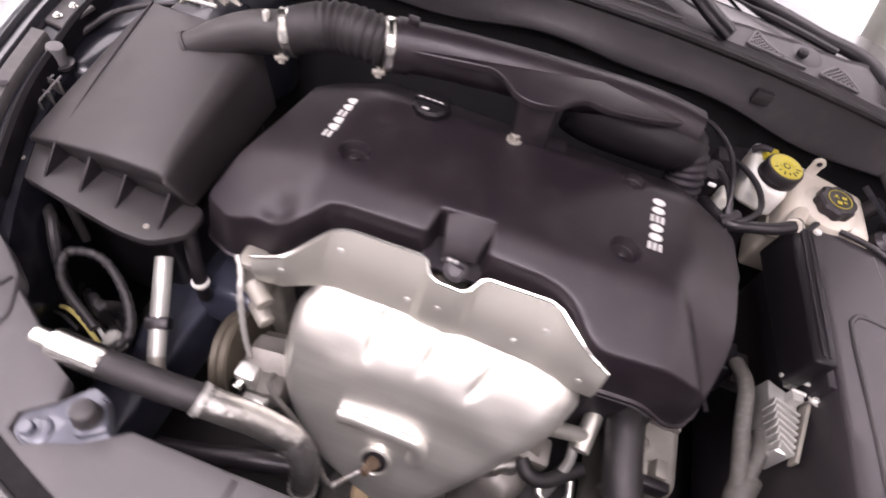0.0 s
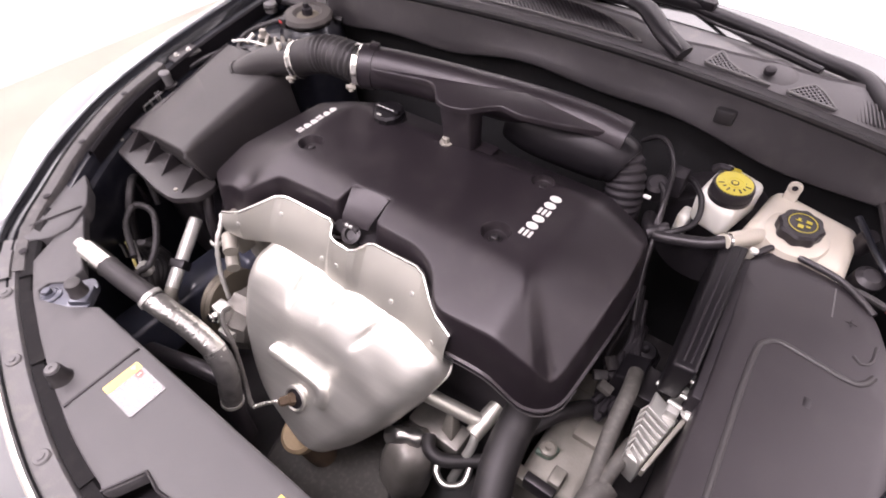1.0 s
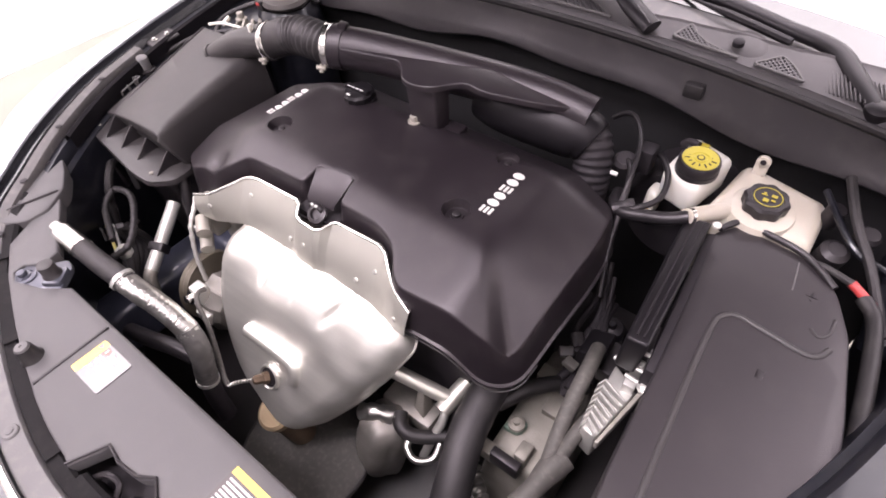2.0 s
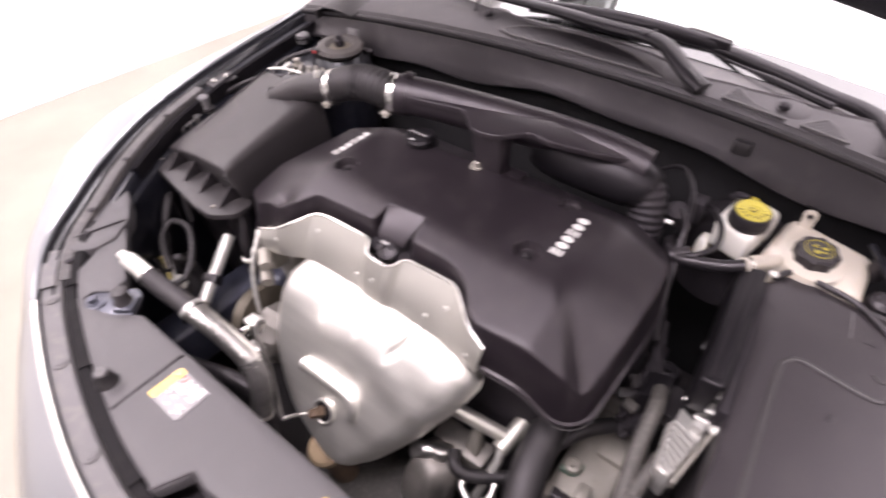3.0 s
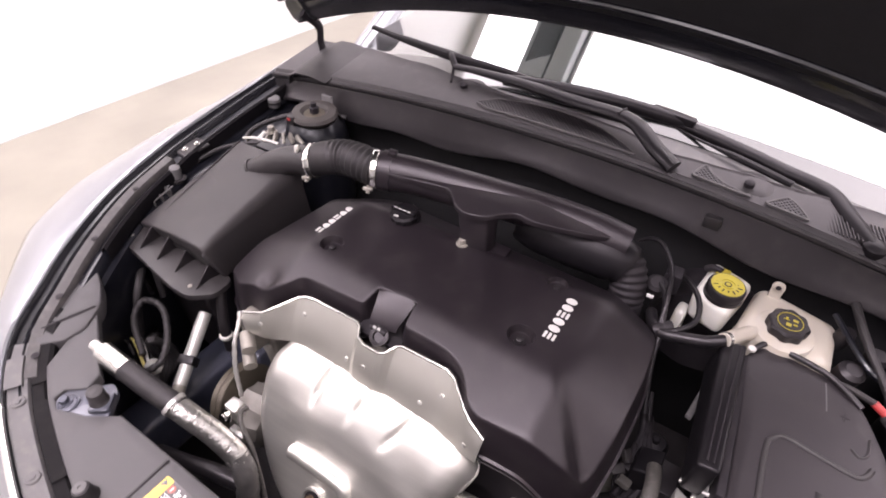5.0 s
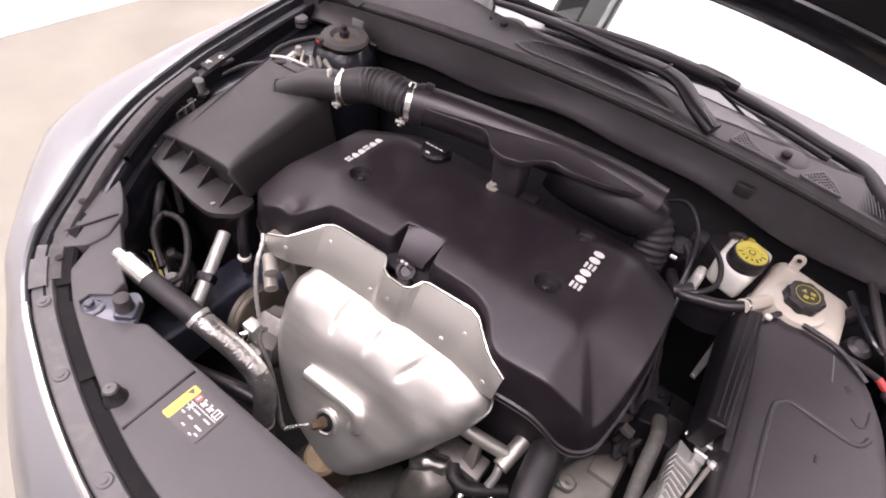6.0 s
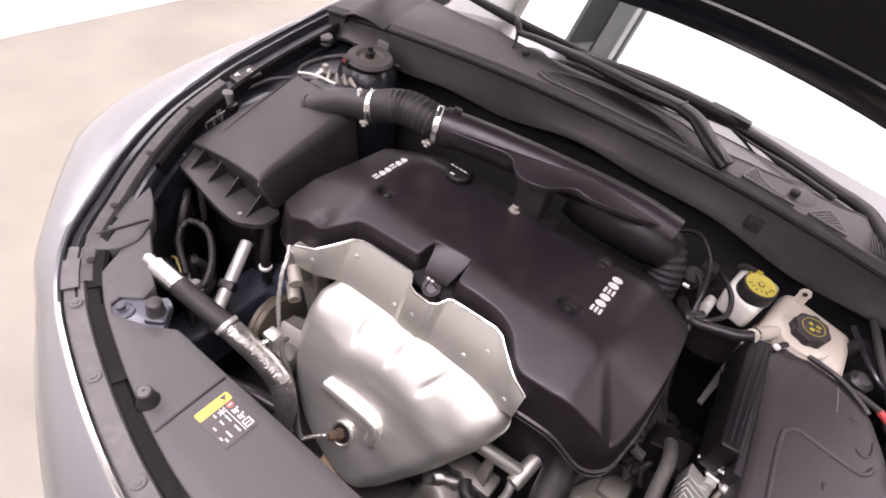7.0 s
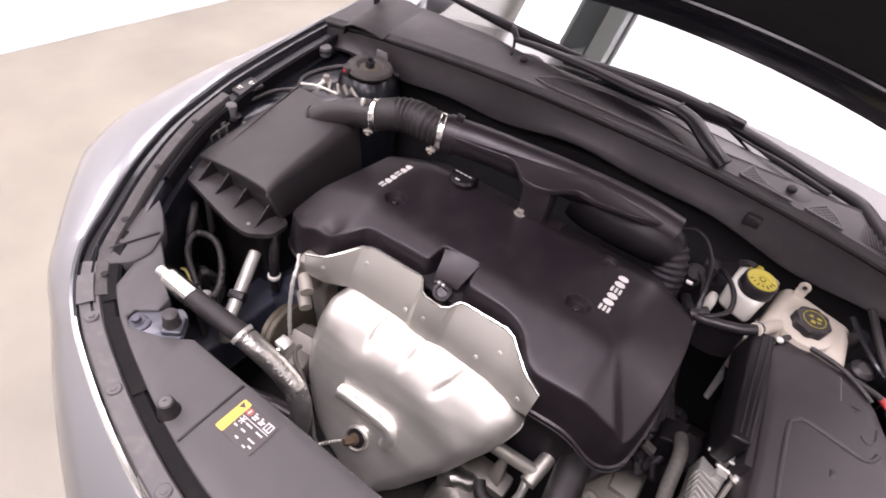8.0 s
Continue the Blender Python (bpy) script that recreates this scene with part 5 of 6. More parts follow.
for k, (cx, cy, w, h, z) in enumerate(((0.345, -0.15, 0.04, 0.022, 0.59), (0.385, -0.155, 0.05, 0.016, 0.60), (0.40, -0.125, 0.02, 0.03, 0.585), (0.41, -0.02, 0.05, 0.05, 0.585), (0.37, 0.01, 0.04, 0.03, 0.60))):
    part("casting_rib", box(cx - w / 2, cx + w / 2, cy - h / 2, cy + h / 2, z - 0.03, z + 0.006 * (k % 3), 0.003), DULLALU if k != 1 else BLACK, tr)
part("dark_hose", tube([(0.33, -0.095, 0.62), (0.36, -0.05, 0.635), (0.395, -0.01, 0.63), (0.43, 0.02, 0.61)], 0.013, 14), RUBBER, tr)
part("foil_sleeve", tube([(0.325, -0.165, 0.56), (0.345, -0.185, 0.555), (0.385, -0.215, 0.54)], lambda t: 0.012 + 0.002 * math.sin(45 * t), 14, 14), FOIL, tr)
con = thing("wire_conduit", "dusty grey wrapped wiring conduit", "wiring")
part("conduit", tube([(0.432, 0.010, 0.745), (0.437, -0.034, 0.758), (0.441, -0.092, 0.740), (0.449, -0.145, 0.718), (0.456, -0.185, 0.69)], 0.0112, 16), CONDUIT, con)
part("branch", tube([(0.470, -0.085, 0.735), (0.466, -0.115, 0.738), (0.462, -0.144, 0.720), (0.458, -0.170, 0.70)], 0.010, 14), CONDUIT, con)
part("wrap", tube([(0.468, -0.142, 0.712), (0.458, -0.165, 0.704), (0.450, -0.20, 0.685), (0.440, -0.24, 0.66)], lambda t: 0.0165 + 0.002 * math.sin(9 * t), 14, 8), CONDUIT, con, "fabric-wrapped joint")
part("connector", box(0.385, 0.43, 0.02, 0.06, 0.66, 0.69, 0.004), BLACK, con)
part("connector", box(0.44, 0.475, 0.0, 0.06, 0.68, 0.71, 0.004), BLACK, con)
mod = thing("finned_control_module", "bright finned aluminium control module beside the battery box", "control module")
part("case", quad_loft([[(0.466, -0.010, 0.71), (0.506, -0.030, 0.71), (0.490, -0.125, 0.71), (0.468, -0.118, 0.71)], [(0.466, -0.013, 0.766), (0.506, -0.036, 0.770), (0.490, -0.123, 0.766), (0.468, -0.118, 0.762)]], 0.003), ALU, mod, "plain cast case")
for k in range(7):
    y, s = -0.048 - 0.0098 * k, -0.0022 * k
    lo = [(0.460 - s * 0.5, y - 0.013), (0.4655 - s * 0.4, y), (0.499 + s * 0.8, y - 0.014), (0.4985 + s * 0.8, y - 0.0170), (0.466 - s * 0.4, y - 0.0032), (0.4615 - s * 0.5, y - 0.014)]
    part("fin", quad_loft([[(x, yy, 0.755) for x, yy in lo], [(x, yy, 0.780 - 0.0006 * k) for x, yy in lo]], 0.0005), BRIGHTALU, mod)
part("bracket", quad_loft([[(0.497, 0.006, 0.796), (0.505, 0.006, 0.796), (0.516, -0.042, 0.776), (0.508, -0.042, 0.776)], [(0.497, 0.006, 0.813), (0.505, 0.006, 0.813), (0.516, -0.042, 0.793), (0.508, -0.042, 0.793)]], 0.002), BRIGHTALU, mod, "bright mounting bracket")
part("bracket_arm", quad_loft([[(0.508, -0.040, 0.765), (0.514, -0.040, 0.765), (0.496, -0.130, 0.755), (0.491, -0.130, 0.755)], [(0.508, -0.040, 0.785), (0.514, -0.040, 0.785), (0.496, -0.130, 0.772), (0.491, -0.130, 0.772)]], 0.001), DULLALU, mod)
for a, b in (((0.475, -0.004, 0.808), (0.501, -0.004, 0.809)), ((0.462, -0.023, 0.797), (0.507, -0.024, 0.799)), ((0.484, -0.032, 0.786), (0.511, -0.037, 0.790))):
    part("pin", tube([a, b], 0.0032, 10, smooth=False), BRIGHTALU, mod)
part("socket", box(0.486, 0.500, -0.020, -0.008, 0.766, 0.800, 0.002), BRIGHTALU, mod)
part("socket", box(0.486, 0.502, -0.046, -0.030, 0.762, 0.786, 0.002), BRIGHTALU, mod)
bolt("bolt", (0.512, -0.041, 0.793), mod, 0.006, 0.006, mat=ALU)

# ---- reservoirs ----
brake = thing("brake_fluid_reservoir", "white translucent brake fluid reservoir with yellow cap", "reservoir")
part("tank", quad_loft([[(0.386, 0.280, 0.815), (0.445, 0.260, 0.815), (0.468, 0.36, 0.815), (0.396, 0.385, 0.815)], [(0.382, 0.285, 0.872), (0.446, 0.262, 0.872), (0.470, 0.362, 0.876), (0.398, 0.39, 0.876)]], 0.012), MILKY, brake)
part("side_tank", quad_loft([[(0.366, 0.285, 0.76), (0.388, 0.278, 0.76), (0.39, 0.32, 0.76), (0.370, 0.326, 0.76)], [(0.368, 0.290, 0.815), (0.388, 0.283, 0.815), (0.390, 0.318, 0.815), (0.371, 0.322, 0.815)]], 0.008), MILKY, brake)
capy = part("cap", lathe([(0.026, 0.0), (0.0305, 0.003), (0.031, 0.017), (0.029, 0.0205), (0.027, 0.0212), (0.0265, 0.0195)], (0.428, 0.303, 0.877), (0.02, -0.08, 1), 60, 30, 0.012), BLACK, brake, "black ribbed screw cap with yellow face")
part("cap_face", lathe([(0.0268, 0.0), (0.0265, 0.0022), (0.0125, 0.0022), (0.012, 0.0012), (0.0095, 0.0012), (0.009, 0.0026), (0.0035, 0.0026)], (0.4285, 0.3015, 0.8965), (0.02, -0.08, 1), 40), YELLOW, capy, "yellow printed face")
for k in range(14):
    part("cap_print", box(0.0155, 0.0235 - 0.003 * (k % 2), -0.0011, 0.0011, 0.0, 0.0005, 0, pose(0.4285, 0.3013, 0.8988, 4.6, 1.1, 360 / 14 * k)), DEEP, capy)
part("cap_print", lathe([(0.006, 0.0), (0.006, 0.0004)], (0.4285, 0.3012, 0.8992), (0.02, -0.08, 1), 20), DEEP, capy)
part("cap_print", lathe([(0.004, 0.0), (0.004, 0.0004)], (0.4285, 0.3012, 0.8997), (0.02, -0.08, 1), 20), YELLOW, capy)
part("filler_neck", lathe([(0.032, -0.004), (0.032, 0.004)], (0.428, 0.303, 0.877), (0.02, -0.08, 1), 30), BLACK, brake, "black neck under the cap")
part("sensor_plug", tube([(0.388, 0.352, 0.876), (0.398, 0.350, 0.886), (0.414, 0.344, 0.889)], 0.006, 10), DEEP, brake, "black sensor plug")
part("yellow_tab", box(0.405, 0.428, 0.335, 0.358, 0.874, 0.888, 0.003), YELLOW, brake)
cool = thing("coolant_reservoir", "milky plastic coolant expansion tank with black cap", "reservoir")
tank = part("tank", quad_loft([[(0.462, 0.258, 0.70), (0.612, 0.262, 0.70), (0.615, 0.37, 0.70), (0.48, 0.385, 0.70)], [(0.462, 0.262, 0.834), (0.617, 0.266, 0.824), (0.620, 0.388, 0.824), (0.482, 0.402, 0.838)], [(0.474, 0.274, 0.852), (0.604, 0.280, 0.840), (0.606, 0.375, 0.840), (0.492, 0.388, 0.855)]], 0.012), PINKISH, cool)
part("dome", lathe([(0.05, -0.01), (0.046, 0.004), (0.038, 0.008)], (0.534, 0.302, 0.845), (0.02, -0.08, 1), 28), PINKISH, tank)
part("weld_seam", tube([(0.462, 0.260, 0.79), (0.615, 0.264, 0.785), (0.619, 0.38, 0.785), (0.482, 0.394, 0.79), (0.462, 0.260, 0.79)], 0.004, 8, smooth=False), PINKISH, tank)
part("bulge", quad_loft([[(0.562, 0.254, 0.72), (0.615, 0.256, 0.72), (0.615, 0.30, 0.72), (0.562, 0.30, 0.72)], [(0.566, 0.258, 0.826), (0.613, 0.260, 0.826), (0.613, 0.296, 0.826), (0.566, 0.296, 0.826)]], 0.012), PINKISH, tank)
capb = part("cap", lathe([(0.026, 0.0), (0.0305, 0.003), (0.031, 0.018), (0.028, 0.022), (0.022, 0.0225), (0.021, 0.0215), (0.01, 0.0215)], (0.534, 0.302, 0.851), (0.02, -0.08, 1), 64, 8, 0.05), BLACK, cool, "black lobed pressure cap")
CM = pose(0.5345, 0.3002, 0.8735, 4.6, 1.1, 0) @ Matrix.Scale(0.86, 4)
part("cap_ring", join(*[box(0.0215, 0.0228, -0.0035, 0.0035, 0, 0.0008, 0, CM @ pose(0, 0, 0, 0, 0, 18 * k)) for k in range(20)]), YELLOW, capb)
part("cap_symbol", join(box(-0.012, -0.002, 0.002, 0.0035, 0, 0.0008, 0, CM), box(-0.009, -0.0045, 0.0045, 0.009, 0, 0.0008, 0, CM), box(0.004, 0.013, 0.003, 0.009, 0, 0.0008, 0, CM), box(-0.006, 0.003, -0.013, -0.005, 0, 0.0008, 0, CM), box(0.006, 0.013, -0.007, -0.003, 0, 0.0008, 0, CM)), YELLOW, capb, "pale yellow printed symbols")
part("tab", join(box(0.496, 0.516, 0.372, 0.378, 0.845, 0.876, 0.003), lathe([(0.0105, -0.003), (0.0105, 0.003)], (0.506, 0.375, 0.876), (0, 1, 0), 20)), PINKISH, tank)
# Hole shown by a dark disc, its inner shade as colour.
part("tab_hole", lathe([(0.0045, -0.0005), (0.0045, 0.0005)], (0.506, 0.3715, 0.877), (0, 1, 0), 14), DEEP, tank)
part("spout", tube([(0.492, 0.282, 0.838), (0.474, 0.248, 0.850), (0.462, 0.222, 0.860), (0.452, 0.203, 0.866)], 0.0125, 14), PINKISH, cool)
part("spout_clip", lathe([(0.013, -0.003), (0.013, 0.003)], (0.455, 0.207, 0.866), (-0.6, -0.8, 0.3), 16), CHROME, cool)
chose = thing("coolant_hose", "black coolant hose from the expansion tank", "hose")
part("hose", tube([(0.455, 0.205, 0.866), (0.43, 0.195, 0.857), (0.395, 0.19, 0.848), (0.365, 0.188, 0.842), (0.345, 0.21, 0.835), (0.335, 0.25, 0.82)], 0.010, 14), HOSE, chose)
part("hose", tube([(0.358, 0.19, 0.84), (0.385, 0.195, 0.855), (0.405, 0.225, 0.862), (0.398, 0.27, 0.868), (0.372, 0.315, 0.865), (0.345, 0.34, 0.85)], 0.0048, 12), HOSE, chose)
part("hose", tube([(0.357, 0.195, 0.845), (0.352, 0.235, 0.875), (0.338, 0.29, 0.895), (0.31, 0.34, 0.90), (0.285, 0.362, 0.892), (0.26, 0.37, 0.87)], 0.004, 12), HOSE, chose)
part("hose", tube([(0.30, 0.33, 0.80), (0.32, 0.29, 0.86), (0.345, 0.25, 0.87), (0.36, 0.20, 0.85), (0.37, 0.15, 0.80), (0.39, 0.1, 0.74)], 0.0048, 12), HOSE, chose)
for c in ((0.357, 0.192, 0.842), (0.368, 0.20, 0.846)):
    part("joint", lathe([(0.011, -0.008), (0.011, 0.008), (0.009, 0.011)], c, (0.7, 0.4, 0.3), 14), BLACK, chose)
part("tag", box(0.318, 0.330, 0.235, 0.239, 0.862, 0.868, 0.001), LABELWHITE, chose, "small pale tag")
boost = thing("brake_booster", "black brake booster and fittings by the firewall", "booster")
part("drum", lathe([(0.09, 0), (0.10, -0.02), (0.10, -0.08), (0.07, -0.10)], (0.42, 0.33, 0.74), (0, -1, 0.05), 30), DEEP, boost)
part("fitting", box(0.33, 0.36, 0.30, 0.335, 0.83, 0.875, 0.005), DEEP, boost)
part("fitting", lathe([(0.018, 0), (0.018, 0.03), (0.012, 0.035)], (0.325, 0.285, 0.84), (0, -0.4, 1), 16), DEEP, boost)

# ---- battery box ----
bat = thing("battery_box", "grey-black plastic battery cover with moulded panel", "battery box")


def bat_z(x, y):
    return 0.836 - 0.05 * soft(-y - 0.02, 0.08)


BL = rounded([(0.545, -0.40, 0.02), (0.722, -0.40, 0.02), (0.708, 0.0, 0.03), (0.686, 0.14, 0.02), (0.656, 0.214, 0.02), (0.605, 0.250, 0.01), (0.520, 0.262, 0.012), (0.496, 0.230, 0.012), (0.508, 0.10, 0.02), (0.517, -0.04, 0.02), (0.523, -0.18, 0.02)], 0.012)
blid = part("lid", shell(BL, bat_z, [(0.0015, 0.001), (0.003, 0.003), (0.004, 0.03), (0.006, 0.2)], step=0.02), BATT, bat)
ridge = [(0.560, -0.20), (0.549, -0.03), (0.546, 0.065), (0.551, 0.086), (0.566, 0.098), (0.60, 0.094), (0.648, 0.087), (0.664, 0.094), (0.672, 0.11)]
part("ridge", tube([(x, y, bat_z(x, y) - 0.0008) for x, y in ridge], 0.0042, 10), GREY, blid)
part("flap_line", tube([(x, y, bat_z(x, y) + 0.0) for x, y in ((0.607, 0.236), (0.610, 0.205), (0.612, 0.180))], 0.0011, 8), RAIL, blid, "thin pale line")
part("flap_edge", tube([(x, y, bat_z(x, y)) for x, y in ((0.646, 0.130), (0.656, 0.122), (0.666, 0.133), (0.668, 0.16))], 0.0022, 8), GREY, blid)
part("plus_mark", join(box(0.628, 0.642, 0.182, 0.1842, 0.835, 0.8366, 0), box(0.634, 0.6362, 0.175, 0.191, 0.835, 0.8366, 0)), BLACK, blid)
# Black patch, not sunk: the recess's shade drawn as colour.
part("dimple", box(0.610, 0.619, 0.020, 0.035, 0.834, 0.8365, 0.001), BLACK, blid)
part("rear_lip", tube([(0.498, 0.236, 0.840), (0.518, 0.264, 0.842), (0.560, 0.261, 0.842), (0.606, 0.251, 0.841), (0.636, 0.231, 0.839), (0.656, 0.214, 0.836)], 0.005, 10), BLACK, bat)
trough = part("cable_trough", quad_loft([[(0.464, -0.030, 0.79), (0.492, -0.030, 0.79), (0.48, 0.215, 0.79), (0.446, 0.21, 0.79)], [(0.468, -0.030, 0.858), (0.497, -0.03, 0.862), (0.487, 0.215, 0.866), (0.452, 0.21, 0.862)]], 0.005), WIPER, bat)
part("groove", tube([(0.478, -0.02, 0.8605), (0.467, 0.20, 0.8645)], 0.0016, 6, smooth=False), DEEP, trough)
part("groove", tube([(0.486, -0.02, 0.8612), (0.478, 0.205, 0.8652)], 0.0014, 6, smooth=False), DEEP, trough)
part("end_cap", lathe([(0.006, 0), (0.006, 0.004)], (0.4935, 0.213, 0.862), (0, 0, 1), 10), MILKY, trough, "tiny white cap")
# Dark filler added in the slit, in place of its shadow.
part("gap_shade_filler", quad_loft([[(0.500, -0.04, 0.72), (0.522, -0.04, 0.72), (0.522, 0.24, 0.72), (0.484, 0.222, 0.72)], [(0.503, -0.04, 0.832), (0.518, -0.04, 0.832), (0.514, 0.235, 0.836), (0.484, 0.222, 0.836)]], 0.002), DEEP, bat, "dark filler for the shaded gap beside the trough")
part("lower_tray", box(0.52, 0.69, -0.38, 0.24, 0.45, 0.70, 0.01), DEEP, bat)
rc = thing("red_battery_cable", "black battery cable with red sleeve", "cable")
part("cable", tube([(0.622, 0.246, 0.836), (0.640, 0.243, 0.838), (0.674, 0.238, 0.834)], 0.0055, 10), RUBBER, rc)
part("sleeve", tube([(0.672, 0.239, 0.834), (0.704, 0.226, 0.822)], 0.0062, 14, smooth=False), RED, rc, "red plastic sleeve")
part("cable", tube([(0.692, 0.229, 0.825), (0.712, 0.20, 0.820), (0.722, 0.10, 0.818), (0.730, -0.1, 0.816), (0.738, -0.3, 0.81)], 0.010, 12), RUBBER, rc)
sb = thing("side_wall_panel", "dark panel between the battery and the fender", "panel")
part("wall", box(0.79, 0.805, -0.30, 0.30, 0.45, 0.80, 0.004), BAYPAINT, sb)
part("side_shelf", box(0.748, 0.80, -0.30, 0.19, 0.785, 0.80, 0.006), SHROUD, sb, "grey plastic side shelf")
part("shelf", box(0.715, 0.79, 0.20, 0.40, 0.76, 0.79, 0.006), BAYPAINT, sb)
for k, (cx, cy) in enumerate(((0.64, 0.30), (0.67, 0.345), (0.62, 0.36))):
    part("fitting", lathe([(0.02 - 0.003 * k, 0), (0.02 - 0.003 * k, 0.03), (0.012, 0.036)], (cx, cy, 0.80 + 0.01 * k), (0.1, -0.2, 1), 16), BLACK, sb)
part("cable", tube([(0.62, 0.40, 0.88), (0.65, 0.33, 0.86), (0.69, 0.28, 0.83), (0.73, 0.2, 0.80)], 0.007, 10), RUBBER, sb)
part("cable", tube([(0.60, 0.38, 0.86), (0.66, 0.30, 0.84), (0.71, 0.30, 0.82), (0.76, 0.27, 0.80)], 0.005, 10), BAYPAINT, sb)
gap = thing("front_clip_wiring", "dark wiring and pale sliver between engine and battery", "wiring")
# Pale piece added for the lit surface that shows through the gap.
part("pale_sliver", quad_loft([[(0.452, 0.172, 0.690), (0.463, 0.168, 0.690), (0.475, 0.235, 0.690), (0.467, 0.290, 0.690)], [(0.453, 0.174, 0.697), (0.462, 0.171, 0.697), (0.474, 0.235, 0.697), (0.467, 0.285, 0.697)]], 0.002), RAIL, gap, "pale sliver in place of the lit surface seen through the gap")
for k in range(4):
    part("wire", tube([(0.375 + 0.01 * k, 0.16, 0.72 - 0.02 * k), (0.40 + 0.004 * k, 0.09, 0.70), (0.39 + 0.014 * k, 0.02, 0.66 + 0.01 * k), (0.41, -0.03, 0.64)], 0.006, 8), DEEP, gap)
for k in range(3):
    part("cable", tube([(0.360 + 0.014 * k, 0.185 - 0.01 * k, 0.76 - 0.02 * k), (0.378 + 0.02 * k, 0.13 - 0.03 * k, 0.70 - 0.012 * k), (0.376 + 0.022 * k, 0.06, 0.68 + 0.012 * k), (0.404 + 0.006 * k, 0.02, 0.67), (0.395 + 0.018 * k, -0.02 - 0.01 * k, 0.665)], 0.0065 - 0.001 * k, 10), DEEP, gap)
part("ribbed_cap", join(lathe([(0.021, 0), (0.021, 0.016), (0.017, 0.022), (0.006, 0.024), (0.006, 0.034), (0.004, 0.036)], (0.424, 0.098, 0.670), (0, -0.2, 1), 18), box(0.400, 0.448, 0.076, 0.120, 0.64, 0.672, 0.006)), WIPER, gap, "black capped connector")
for k, (cx, cy, cz) in enumerate(((0.386, 0.012, 0.690), (0.402, -0.006, 0.694), (0.392, 0.036, 0.700))):
    part("plug", box(-0.011, 0.011, -0.008, 0.008, -0.006, 0.006, 0.002, pose(cx, cy, cz, 20 - 25 * k, 14 * k, 35 - 40 * k)), CONDUIT if k == 1 else GREY, gap, "small dusty connector")
part("dark_plate", quad_loft([[(0.40, 0.0, 0.66), (0.445, 0.0, 0.66), (0.445, 0.06, 0.66), (0.40, 0.06, 0.66)], [(0.405, 0.005, 0.72), (0.442, 0.005, 0.735), (0.442, 0.055, 0.735), (0.405, 0.055, 0.72)]], 0.004), WIPER, gap)

# ---- cowl, wipers, windshield ----
CX = [-0.78 + 1.62 * i / 54 for i in range(55)]


def bow(x):
    return ((x - XC) / 0.75) ** 2


def droop(x):
    """The cowl falls a little more towards the battery."""
    return bow(x) * (1.45 if x > XC else 1.0)


def cowl_row(y, z, by, bz):
    return [(x, y + by * droop(x), z + bz * droop(x)) for x in CX]


def deck_z(x, y):
    return 1.005 - 0.05 * droop(x) + (y - 0.42) * 0.18


REAR = [(-0.85, 0.60), (-0.60, 0.585), (-0.39, 0.556), (-0.21, 0.523), (-0.1, 0.506), (0.05, 0.508), (0.15, 0.500), (0.236, 0.474), (0.32, 0.485), (0.40, 0.496), (0.46, 0.503), (0.53, 0.520), (0.62, 0.535), (0.9, 0.57)]


def rear(x):
    for (x0, y0), (x1, y1) in zip(REAR, REAR[1:]):
        if x <= x1:
            t = (x - x0) / (x1 - x0)
            return y0 + (y1 - y0) * t * t * (3 - 2 * t)
    return REAR[-1][1]


cowl = thing("cowl_panel", "dark plastic cowl panel below the windshield", "cowl panel")
def wave(x):
    """The uneven lower edge of the cowl's front face."""
    return 0.918 - 0.085 * droop(x) * 0.55 + 0.010 * math.sin(7.5 * x + 0.9) + 0.006 * math.sin(19 * x + 2.0)


part("front_face", loft([[(x, 0.430, wave(x) - 0.006) for x in CX], [(x, 0.404, wave(x) - 0.004) for x in CX], [(x, 0.399, wave(x)) for x in CX], [(x, 0.400, wave(x) + 0.006) for x in CX], [(x, 0.407, wave(x) * 0.55 + (0.966 - 0.06 * droop(x)) * 0.45) for x in CX],
                         cowl_row(0.417, 0.966, 0, -0.056), cowl_row(0.421, 0.978, 0, -0.053), cowl_row(0.424, 0.992, 0, -0.05), cowl_row(0.428, 0.996, 0, -0.05)], thick=0.003), COWLFACE, cowl, "satin black front face of the cowl")
part("lip_seal", loft([cowl_row(0.421, 0.985, 0, -0.05), cowl_row(0.414, 0.992, 0, -0.05), cowl_row(0.414, 0.998, 0, -0.05), cowl_row(0.418, 1.001, 0, -0.05), cowl_row(0.424, 0.9995, 0, -0.05), cowl_row(0.427, 1.004, 0, -0.05), cowl_row(0.431, 1.0065, 0, -0.05), cowl_row(0.435, 1.004, 0, -0.05)], thick=0.002), RUBBER, cowl, "double-ridged rubber lip seal")
part("deck", loft([[(x, 0.430 + (rear(x) - 0.430) * s, deck_z(x, 0.430 + (rear(x) - 0.430) * s) + (0.003 if s == 0.97 else -0.004 if s == 1 else 0)) for x in CX] for s in (0, 0.25, 0.5, 0.75, 0.93, 0.97, 1)], thick=0.003), DECK, cowl)
# Grey strip stands in for the dull reflection low on the glass.
part("glass_foot_reflection", loft([[(x, rear(x) - 0.004, deck_z(x, rear(x)) - 0.006) for x in CX], [(x, max(rear(x) + 0.003, 0.542 + 0.16 * bow(x)), 1.018 - 0.14 * bow(x)) for x in CX]], thick=0.004), RAIL, cowl, "grey strip in place of the dim reflection at the glass foot")
part("square_clip", box(0.352, 0.382, 0.398, 0.412, 0.928, 0.952, 0.003), RUBBER, cowl)
